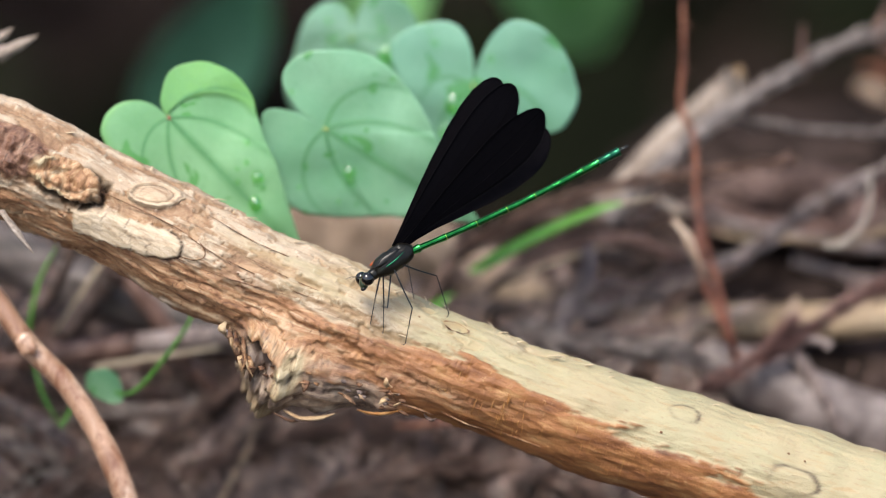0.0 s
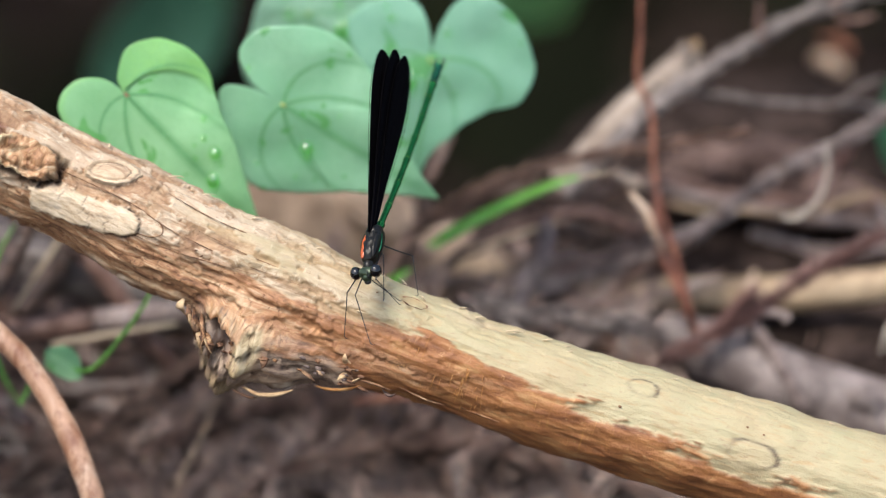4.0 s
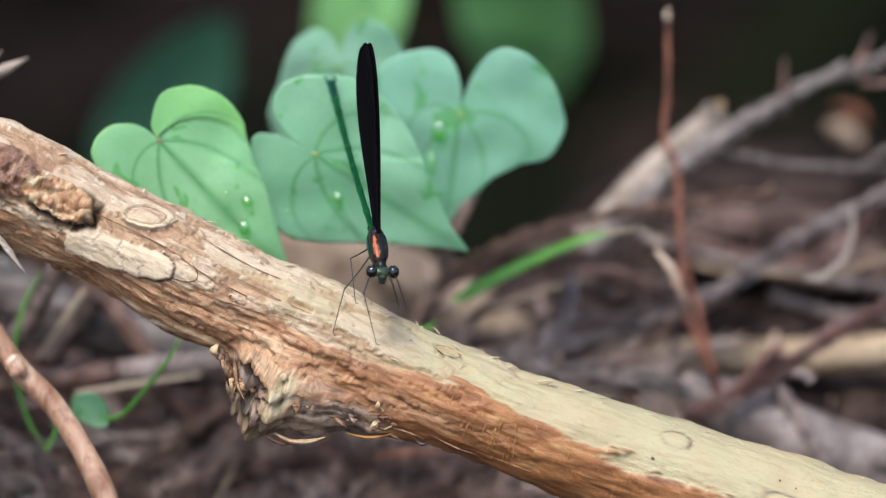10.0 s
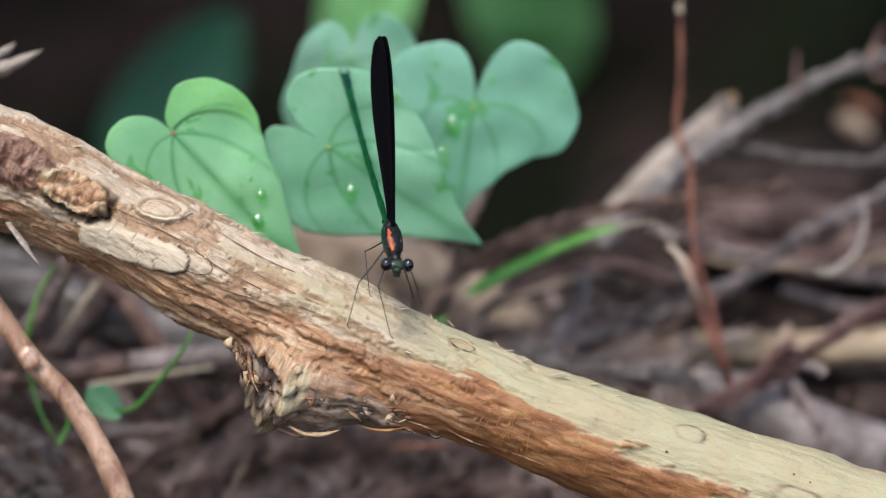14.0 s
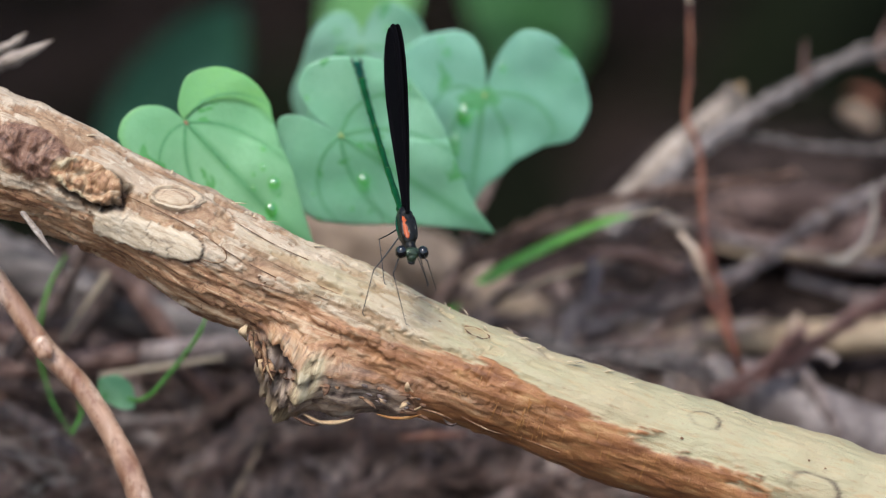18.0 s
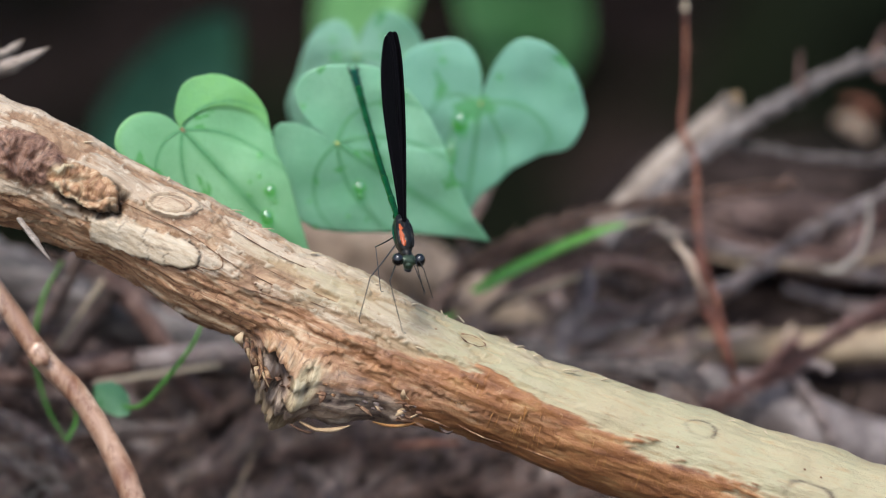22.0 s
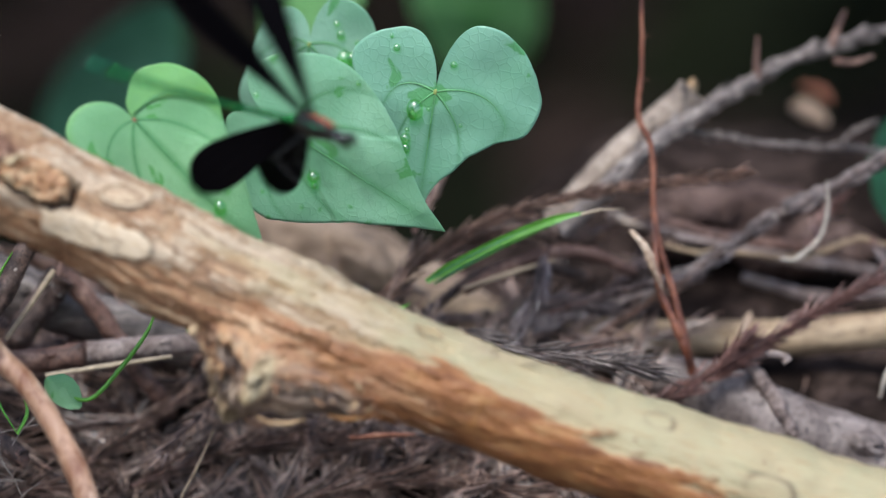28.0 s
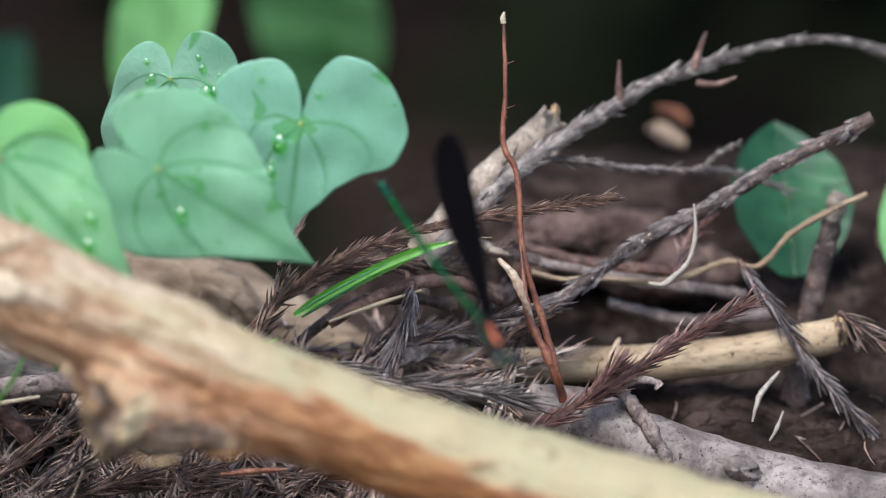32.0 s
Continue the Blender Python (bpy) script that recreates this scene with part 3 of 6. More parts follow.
def strip_relief(u, phi):
    """A raised strip of pale wood with a rounded, cracked end: height (cm), paleness, and cracks along with shade
    painted under its lower edge.
    """
    du, ds = u + 6.2, radians(phi + 15) * 1.15
    x, y = (du * 0.962 + ds * 0.27) / 1.12, (ds * 0.962 - du * 0.27) / 0.33
    if abs(x) > 1.3 or abs(y) > 1.5:
        return 0.0, 0.0, 0.0
    wav = 0.06 * noise.noise(Vector((x * 3, y * 3, 2)))
    rag = 0.22 * noise.fractal(Vector((x * 6, y * 2, 4)), 0.7, 2.1, 5)
    r = (abs(x) ** 4 + abs(y) ** 4) ** 0.25 if x < 0.6 else math.hypot((x - 0.6) / 0.4, y)
    r += rag * (1 if x < 0.5 else 0.4)
    pale = 1 - step(0.88, 1.0, r)
    c = max(bell(x - 0.02 + wav - 0.05 * y, 0.012) * step(-0.3, 0.3, y + 0.2), bell(x - 0.16 - wav, 0.012) * step(0.5, -0.3, y), bell(x - 0.42 + 2 * wav, 0.014) * step(-0.5, 0.2, -y), bell(x + 0.35 + wav, 0.012) * step(0.1, 0.5, y),
            bell(y + 0.05 - 2 * wav - 0.2 * x, 0.04) * step(-0.15, 0.1, x) * step(0.75, 0.4, x))
    end = bell(r - 1.0, 0.05) * step(0.35, 0.7, x)
    return 0.065 * (1 - step(0.86, 1.0, r)) + 0.03 * (1 - y * y if abs(y) < 1 else 0.0) * pale - 0.05 * end - 0.015 * c, pale, min(1.0, max(0.6 * c * pale, end, 0.45 * bell(r - 1.02, 0.05) * step(0.0, -0.6, y)))


def branch():
    root = thing("fallen_branch", V(14, -8, 0.7), "stripped fallen branch, pale wood above and red-brown inner bark below", "branch")
    us = np.concatenate([np.linspace(-26, -10.5, 60), np.linspace(-10.4, 1.0, 420), np.linspace(1.04, 12.6, 260), np.linspace(12.8, 24, 40)])
    sides = 180
    verts, faces, bark, green, crack, peel, grain = [], [], [], [], [], [], []
    grey, pale, strip, face, scab = [], [], [], [], []
    along = 0.0
    for i, u in enumerate(us):
        u = float(u)
        p0, way, _ = branch_point(u, 0)
        along = u * 1.1
        edge = float(np.interp(u, (-12, -8, -6, -5, -4.2, -2.8, -1.4, -0.4, 0.6, 1.9, 3.7, 5.4, 8, 12), (-40, -38, -26, -16, -9, -5, -4, 3, 15, 7, -3, -10, -21, -30)))
        for k in range(sides):
            phi = -180 + 360 * k / sides
            q = Vector((u * 0.9, math.cos(radians(phi)) * 1.1, math.sin(radians(phi)) * 1.1))
            rag = noise.fractal(Vector((u * 0.55, q.y * 2.4, q.z * 2.4)), 0.8, 2.1, 5)
            fine = noise.fractal(Vector((u * 1.3, q.y * 7, q.z * 7)), 0.7, 2.1, 4)
            lump = noise.fractal(q * 0.7 + Vector((7, 0, 0)), 0.9, 2.0, 3)
            ridge = abs(noise.fractal(Vector((u * 0.4 + 11, q.y * 4.5, q.z * 4.5)), 0.8, 2.1, 4))
            below = phi if phi > -150 else 200.0
            m = step(-4, 4, edge + 20 * rag + 9 * fine - below) if below < 120 else 0.0
            if below < -62:
                m *= step(-0.5, 0.1, rag + 0.35)
            groove = step(0.16, 0.34, abs(noise.noise(Vector((u * 0.35, q.y * 2.0, q.z * 2.0 + 9))))) if u < 2 else 1.0
            split = 1.0 - step(0.0, 0.028, abs(noise.noise(Vector((u * 0.28 + 4, q.y * 1.7, q.z * 1.7))))) if u < 1 else 0.0
            split *= step(-0.1, 0.25, noise.noise(q * 0.8 + Vector((0, 4, 0))))
            out = 0.085 * lump + (0.026 + 0.03 * step(1.0, -3.0, u)) * fine + 0.05 * m + 0.04 * rag * m - 0.03 * split - 0.012 * (1 - groove) * step(2, -2, u) + 0.03 * ridge * step(2.5, -2.0, u)
            # flakes: the outer wood has come away in ragged patches
            chip = noise.fractal(Vector((u * 1.0 + 31, q.y * 2.3, q.z * 2.3)), 0.75, 2.1, 6)
            lost = step(0.06, 0.13, chip + 0.25 * math.exp(-((phi - 5) / 30) ** 2) * step(1.5, -2.5, u) - 0.12) * step(4.0, -1.0, u)
            out -= 0.05 * lost
            if u < -2:
                out -= 0.11 * m * step(-2.0, -4.0, u)
            # faint healed knots in the smooth wood
            healed = 0.0
            for ku, kp, kl, ks in ((4.86, 40, 0.30, 11), (7.25, 3, 0.50, 14)):
                kr = math.hypot((u - ku) / kl, (phi - kp) / ks) + 0.14 * fine + 0.12 * rag
                if kr < 2:
                    healed = max(healed, 0.85 * math.exp(-((kr - 1) / 0.13) ** 2) * (0.3 + 0.7 * step(-0.6, 0.5, (phi - kp) / ks + 0.8 * (u - ku) / kl)))
                    out += 0.02 * (1 - step(0.6, 1.1, kr))
            burl_h, burl_grey, burl_pale, hollow = burl_relief(u, phi, fine, rag)
            shoot_h, shoot_face, shoot_rim, shoot_gap, shoot_bark = shoot_relief(u, phi, fine, rag)
            strip_h, strip_pale, strip_crack = strip_relief(u, phi)
            out = out * (1 - 0.6 * strip_pale) + burl_h + shoot_h * (1 - strip_pale) + strip_h
            m = max(m * (1 - shoot_face), shoot_bark)
            p, way, nrm = branch_point(u, phi, out)
            verts.append(p)
            bark.append(m)
            crack.append(max(split * 0.4 * (1 - strip_pale) * (1 - shoot_face), healed, hollow, shoot_gap, strip_crack))
            peel.append(lost)
            grey.append(burl_grey)
            pale.append(max(burl_pale, shoot_rim))
            strip.append(strip_pale)
            face.append(shoot_face)
            scab.append(shoot_bark)
            green.append(step(-4.5, 2.5, u + 3 * rag + 0.02 * max(0.0, 40 - abs(phi - 40))))
            grain.append((along, radians(phi) * 1.1))
    n = len(us)
    for i in range(n - 1):
        for k in range(sides):
            a, b = i * sides + k, i * sides + (k + 1) % sides
            faces.append((a, b, b + sides, a + sides))
    faces.append(tuple(range(sides - 1, -1, -1)))
    faces.append(tuple((n - 1) * sides + k for k in range(sides)))
    wood = part("wood", (verts, faces), WOOD, root)
    me = wood.data
    for name, values in (("bark", bark), ("green", green), ("crack", crack), ("peel", peel), ("grey", grey), ("pale", pale), ("strip", strip), ("face", face), ("scab", scab)):
        me.attributes.new(name, "FLOAT", "POINT").data.foreach_set("value", values)
    uv = me.uv_layers.new(name="grain")
    loops = np.empty(len(me.loops), dtype=np.int32)
    me.loops.foreach_get("vertex_index", loops)
    uv.data.foreach_set("uv", np.array(grain, dtype=np.float32)[loops].ravel())

    # loose strips and flakes of bark about the burl
    way, up = (V(1, -0.42, 0)).normalized(), (V(0.42, 1, 0)).normalized()
    for i in range(13):
        u0, v0 = -4.22 + 0.03 * i + random.gauss(0, 0.05), -1.72 - 0.06 * i + random.gauss(0, 0.06)
        ln = random.uniform(0.25, 0.6)
        pts = [V(u0, v0, random.uniform(-0.35, 0.1)), V(u0 + random.uniform(-0.1, 0.12), v0 - ln * 0.5, -0.3), V(u0 + random.uniform(-0.02, 0.2), v0 - ln, random.uniform(-0.4, 0.1))]
        part("bark_strip", tube(pts, (0.0004, random.uniform(0.0006, 0.0011), 0.0002), 12, 7, 0.4, 600, 0.4), random.choice((REDBURL, REDBURL, STUB, STUB, HEART)), root)
    for i in range(26):
        u = random.uniform(-3.9, -0.6)
        w = random.uniform(-0.3, 0.6)
        base = V(u, -2.95 - 0.30 * (u + 2.3) * (1 if u > -2.6 else 0.3) + 0.42 * w, -0.42 + 0.3 * abs(w))
        size = random.uniform(0.12, 0.3)
        tip = base + V(random.uniform(-0.3, 1) * size, random.uniform(-0.75, 0.1) * size, -0.2 * size)
        part("bark_flake", tube((base, base.lerp(tip, 0.5) + V(0, 0, -0.2 * size), tip), (0.0009 * size / 0.3, 0.0008, 0.0001), 7, 6, 0.3, 600, 0.35), random.choice((REDBURL, STUB, STUB, FLANK)), root)
    for rows, r, m in ((((-3.1, -3.5, 0), (-2.75, -3.66, -0.1), (-2.4, -3.66, 0), (-2.08, -3.58, 0.1)), 0.0011, HEART), (((-1.6, -3.5, 0), (-1.3, -3.58, -0.1), (-0.95, -3.57, 0), (-0.7, -3.5, 0.1)), 0.0008, FIBRE), (((-0.75, -3.38, -0.1), (-0.4, -3.48, -0.2), (-0.06, -3.62, -0.1)), 0.0006, STUB),
                       (((-3.3, -3.55, -0.1), (-3.0, -3.7, -0.1), (-2.8, -3.72, 0)), 0.0007, STUB), (((0.1, -3.55, 0), (0.6, -3.8, 0), (1.0, -3.93, 0.1)), 0.0004, STUB), (((-0.25, -3.6, 0), (-0.1, -3.72, -0.1), (0.02, -3.68, -0.1)), 0.0008, DARKTWIG), (((1.3, -3.98, 0.1), (2.1, -4.28, 0.1), (2.9, -4.56, 0.2)), 0.0004, REDBURL)):
        part("loose_flake", tube(cm(*rows), (r * 0.4, r, r * 0.9, r * 0.2), 24, 9, 0.35, 600, 0.4), m, root)
    for i in range(9):
        c = V(-0.97 + random.gauss(0, 0.1), -3.15 + random.gauss(0, 0.1), -0.36)
        a = random.uniform(0, 6.28)
        tip = c + V(0.22 * math.cos(a), 0.2 * math.sin(a), random.uniform(-0.12, 0.06))
        part("torn_shred", tube((c, c.lerp(tip, 0.5) + V(0, 0, -0.07), tip), (0.0005, 0.0006, 0.0001), 8, 6, 0.3, 700, 0.4), random.choice((FIBRE, HEART, STUB, STUB)), root)

    def ring_on(u, phi, long, short, thick, material, name, lift=0.02, turn=0.0):
        c, way, nrm = branch_point(u, phi, lift)
        side = way.cross(nrm).normalized()
        turned = way * math.cos(turn) + side * math.sin(turn)
        other = nrm.cross(turned)
        pts = [c + (turned * math.cos(a) * long + other * math.sin(a) * short) * (1 + 0.12 * noise.noise(Vector((math.cos(a) * 2, math.sin(a) * 2, u)))) / 100
               - nrm * (0.0024 * (short * math.sin(a)) ** 2 / 1.1) for a in np.linspace(0, 2 * math.pi, 25)]
        rads = [thick / 100 * max(0.08, 0.35 + 1.6 * noise.noise(Vector((a * 0.35, u, 3)))) for a in range(25)]
        return part(name, tube(pts, rads, 72, 8, 0.25, 700), material, root)

    for u, phi, long, short, thick, m in ((0.12, 47, 0.27, 0.12, 0.018, STUB), (-3.94, 1, 0.09, 0.06, 0.016, STUB)):
        ring_on(u, phi, long, short, thick, m, "knot_ring", 0.005)

    def skin_patch(name, u, phi, long, short, turn, profile, material, label, square=2.0, rings=40, around=120, ragged=0.09):
        """A piece of wood lying on the branch: profile(x, y, r) gives its height above the skin in cm and its cracks."""
        verts, faces, cracks = [], [], []
        for i in range(rings + 1):
            r = (i / rings) ** 0.8
            for k in range(around):
                a = 2 * math.pi * k / around
                x, y = (math.copysign(abs(q) ** (2 / square), q) * r for q in (math.cos(a), math.sin(a)))
                wob = 1 + ragged * noise.fractal(Vector((math.cos(a) * 2.5, math.sin(a) * 2.5, u)), 0.7, 2.0, 4)
                du = (x * long * math.cos(turn) - y * short * math.sin(turn)) * wob
                ds = (x * long * math.sin(turn) + y * short * math.cos(turn)) * wob
                h, c = profile(x, y, r)
                h += 0.012 * noise.fractal(Vector((du * 2.5, ds * 9, u)), 0.7, 2.1, 4) * min(1.0, 4 * (1 - r))
                verts.append(branch_point(u + du, phi + math.degrees(ds / 1.15), h)[0])
                cracks.append(c)
        for i in range(rings):
            for k in range(around):
                a, b = i * around + k, i * around + (k + 1) % around
                faces.append((a, b, b + around, a + around))
        ob = part(name, (verts, faces), material, root, label)
        ob.data.attributes.new("crack", "FLOAT", "POINT").data.foreach_set("value", cracks)
        return ob

    def line(d, w):
        return math.exp(-(d / w) ** 2)

    def knot(x, y, r):
        wav = 0.05 * noise.noise(Vector((x * 2, y * 2, 7)))
        q = math.hypot(x + 0.12, y) + wav
        h = 0.045 + 0.025 * line(q - 0.85, 0.12) - 0.03 * line(q - 0.66, 0.07) + 0.03 * (1 - step(0.1, 0.6, q)) - 0.16 * step(0.93, 1.0, r)
        c = max(0.85 * line(q - 0.66, 0.035) * step(-0.3, 0.5, x + 0.3 * y), 0.4 * line(q - 0.48, 0.03) * step(-0.2, 0.4, y), 0.5 * line(q - 0.95, 0.05) * step(-0.1, 0.6, x), 0.35 * line(q - 0.66, 0.04))
        return h, c

    skin_patch("ring_knot", -5.99, 40, 0.56, 0.30, 0.6, knot, KNOTWOOD, "pale oval ring knot")
    for u, phi, size in ((4.53, 10, 0.0004), (7.0, 30, 0.0003), (7.35, 27, 0.00025), (6.95, -6, 0.0003), (3.4, 25, 0.0003), (-0.6, 40, 0.0003)):
        c, way2, nrm = branch_point(u, phi, 0.0)
        part("pit", blob(c, (way2, way2.cross(nrm), nrm), (size, size * 0.8, size * 0.5), 8, 10, 0.3, 900, u), STUB, root)

    # long crevices in the wood
    for line, rad in ((((-4.95, 16), (-4.75, 9), (-4.72, 2), (-4.9, -5), (-5.25, -8)), 0.0003), (((-7.2, 12), (-6.3, 15), (-5.4, 16), (-4.6, 11), (-3.2, 8), (-1.6, 12)), 0.00022),
                      (((-6.2, -12), (-5.2, -10), (-4.2, -6), (-2.8, 3)), 0.00025), (((-4.2, 22), (-3.0, 19), (-1.8, 20)), 0.0002), (((-5.0, 46), (-3.9, 42), (-2.6, 44)), 0.0002)):
        part("crevice", tube([branch_point(u, phi, 0.0)[0] for u, phi in line], (rad * 0.3, rad, rad * 0.7, rad, rad * 0.2), 60, 6, 0.6, 900, 0.5), STUB, root)

    # torn orange fibres across the inner bark, and pale slivers on the wood
    for i in range(54):
        u = random.choice((0.18, 0.2, 0.45, 0.7, 1.5, 1.55, 1.9)) + random.gauss(0, 0.05) if i % 5 else random.uniform(-0.4, 3.0)
        phi = random.uniform(-48, 2)
        turn = 6 + abs(random.gauss(0, 9))
        lean = random.gauss(0.01, 0.02)
        pts = [branch_point(u + lean * f + random.gauss(0, 0.006), phi - turn * f, 0.045 + 0.015 * rise)[0] for f, rise in ((0, 0), (0.5, 1), (1, 0))]
        part("torn_fibre", tube(pts, (0.00004, 0.00012, 0.00004), 8, 5, 0.4, 900), FIBRE, root)
    for u, phi, ln in ((1.95, 60, 0.32), (2.1, 62, 0.22), (1.3, 66, 0.15), (0.3, 58, 0.16), (-1.2, 62, 0.2), (-2.3, 60, 0.14), (-4.4, 70, 0.3), (-5.1, 74, 0.3), (3.2, 58, 0.14), (-0.8, 10, 0.2),
                       (-7.9, 62, 0.25), (-2.0, 66, 0.2), (0.9, 70, 0.2), (-3.3, 72, 0.2), (2.7, 68, 0.2)):
        a, way2, nrm = branch_point(u, phi, 0.0)
        b = a + way2 * ln / 100 * random.choice((1, 1, -1)) + nrm * ln / 100 * 0.45 * (1 if phi > 0 else 2)
        part("splinter", tube((a, a.lerp(b, 0.6) + nrm * 0.0002, b), (0.0004, 0.0003, 0.00005), 7, 5, 0.3, 900, 0.4), SLIVER, root)
    for i in range(20):
        a, way2, nrm = branch_point(random.uniform(-8, 9), random.uniform(66, 84), 0.0)
        b = a + way2 * random.uniform(-0.0022, 0.0026) + nrm * random.uniform(0.0003, 0.0009)
        part("splinter", tube((a, a.lerp(b, 0.6) + nrm * 0.0001, b), (0.0003, 0.0002, 0.00004), 6, 5, 0.3, 900, 0.4), SLIVER, root)
    part("hanging_sliver", tube(cm((-8.8, 0.62, -0.4), (-8.5, 0.22, -0.6), (-8.15, -0.25, -0.55)), (0.0009, 0.0013, 0.0002), 14, 8, 0.3, 500, 0.4), GREYWOOD, root)


branch()


# ---- heart-shaped leaves of a creeper behind the branch ----
def heart_leaf(name, attach, tip_angle, length, outline, tilt, cup, material, label, stalk, crease=()):
    """attach: where the stalk meets the blade (cm). tip_angle: degrees in the viewing plane, 0 to the right. outline: reach of the edge as part
    of length at the angles below, in degrees from the tip, for the one half and for the other. tilt: turns about the two axes. crease: angles, and how far out along each the one lobe folds over."""
    root = thing(name, V(*stalk[-1]), label, "leaf", "heart-shaped leaves of a creeper")
    angles = (0, 5, 12, 20, 32, 45, 60, 67, 75, 90, 105, 120, 135, 150, 162, 172, 180)
    rings, sides = 30, 220
    base = V(*attach)
    along = (RIGHT * math.cos(radians(tip_angle)) + UP * math.sin(radians(tip_angle)))
    across = (RIGHT * -math.sin(radians(tip_angle)) + UP * math.cos(radians(tip_angle)))
    spin = Matrix.Rotation(radians(tilt[0]), 3, along) @ Matrix.Rotation(radians(tilt[1]), 3, across)
    along, across = spin @ along, spin @ across
    out = -(along.cross(across)).normalized()
    if out.dot(AWAY) > 0:
        out = -out
    veins = (0, 50, -50, 112, -112)
    verts, vein = [], []

    def place(deg, f):
        w = min(5.0, abs(deg) * 0.5, (180 - abs(deg)) * 0.5)
        reach = sum(float(np.interp(abs(deg) + w * k, angles, outline[0] if deg >= 0 else outline[1])) for k in (-1, -0.5, 0, 0.5, 1)) / 5 * length
        reach *= 1 + 0.012 * noise.noise(Vector((deg * 0.12, attach[0], 0)))
        x, y = f * reach * math.cos(radians(deg)), f * reach * math.sin(radians(deg))
        near = min(abs((deg - a * (1 - 0.5 * f ** 1.3)) * f) for a in veins)
        h = -cup * (f * reach / length) ** 2 * length * (1.0 if abs(deg) > 30 else 0.6) - 0.014 * math.exp(-(near / 9.0) ** 2) * f
        h += 0.09 * noise.noise(Vector((x * 1.1, y * 1.1, attach[1]))) + 0.05 * math.sin(radians(deg * 3)) * f ** 2
        flap, line = 0.0, 0.0
        if crease and deg > crease[0][0]:
            past = f - float(np.interp(deg, *crease))
            flap, line = step(-0.05, 0.05, past), math.exp(-(past / 0.045) ** 2)
            h += 0.05 * flap - 0.05 * max(0.0, past) * flap
        rim = step(0.86, 0.99, f) * (1 if crease and abs(deg) > 100 else 0)
        return base + (along * x + across * y) / 100 + out * h / 100, max(math.exp(-(near / (1.3 + 1.1 * f)) ** 2) * (1 - 0.5 * f), 0.45 * line), max(0.6 * flap, 0.35 * rim)

    young = [0.0]
    verts.append(place(0, 0)[0])
    vein.append(1.0)
    for i in range(1, rings + 1):
        for k in range(sides):
            turn = 2 * (k + 0.5) / sides - 1
            p, w, lobe = place(180 * math.copysign(abs(turn) ** 1.5, turn), i / rings)
            verts.append(p)
            vein.append(w)
            young.append(lobe)
    faces = []
    for k in range(sides - 1):
        faces.append((0, 1 + k, 2 + k))
    for i in range(rings - 1):
        for k in range(sides - 1):
            a = 1 + i * sides + k
            faces.append((a, a + sides, a + sides + 1, a + 1))
    # a second skin just behind gives the blade its thickness
    n = len(verts)
    verts += [v - out * 0.00025 for v in verts]
    faces += [tuple(i + n for i in reversed(f)) for f in list(faces)]
    for k in range(sides - 1):
        a = 1 + (rings - 1) * sides + k
        faces.append((a, a + n, a + n + 1, a + 1))
    blade = part("blade", (verts, faces), material, root)
    blade.data.attributes.new("vein", "FLOAT", "POINT").data.foreach_set("value", vein + vein)
    blade.data.attributes.new("young", "FLOAT", "POINT").data.foreach_set("value", young + young)
    for a in veins:
        pts = [place(a * (1 - 0.5 * f ** 1.3), f)[0] - out * 0.00003 for f in (0.02, 0.15, 0.3, 0.45, 0.6, 0.75 if abs(a) < 120 else 0.6, 0.86 if abs(a) < 120 else 0.6)]
        part("vein", tube(pts, (0.00026, 0.0002, 0.00014, 0.00009, 0.00003), 20, 5), VEIN, blade)
    part("stalk", tube(cm(attach, *stalk), (0.0004, 0.0005, 0.0006), 30, 8, 0.1, 500), VEIN, root, "thin green leaf stalk")
    part("stalk_end", blob(base + out * 0.0001, (along, across, out), (0.0006, 0.0004, 0.0003), 10, 14, 0.3, 900), CHIP if material is YOUNGLEAF else STALKEND, root)
    return place, out


# outline tables: reach of the edge from the stalk end, one half and the other
leaf_b, out_b = heart_leaf("heart_leaf", (-2.34, 2.2, 2.6), -34.7, 3.86, ((1, 0.82, 0.7, 0.63, 0.57, 0.52, 0.48, 0.48, 0.47, 0.46, 0.44, 0.43, 0.43, 0.42, 0.38, 0.28, 0.03), (1, 0.82, 0.71, 0.6, 0.54, 0.5, 0.48, 0.48, 0.47, 0.43, 0.38, 0.34, 0.33, 0.34, 0.35, 0.29, 0.03)), (8, 12), 0.10,
                           HEARTLEAF, "smooth green heart-shaped leaf with a long pointed tip", ((-2.8, 2.0, 3.0), (-4.0, 0.6, 3.6), (-4.6, -0.9, 4.2)))
leaf_a, out_a = heart_leaf("heart_leaf", (-5.51, 2.47, 1.9), -45.7, 4.17, ((1, 0.83, 0.69, 0.6, 0.49, 0.44, 0.43, 0.42, 0.4, 0.36, 0.32, 0.27, 0.23, 0.14, 0.1, 0.06, 0.03), (1, 0.9, 0.77, 0.65, 0.53, 0.43, 0.39, 0.37, 0.35, 0.33, 0.33, 0.35, 0.32, 0.26, 0.18, 0.12, 0.03)), (-6, 10), 0.07,
                           YOUNGLEAF, "green heart-shaped leaf with a yellow-green lobe and dew", ((-5.4, 2.0, 2.6), (-5.0, 0.0, 4.0), (-4.4, -1.8, 4.8)), ((45, 56, 67, 79, 97, 120, 180), (1.0, 0.87, 0.7, 0.51, 0.26, 0.12, 0.1)))
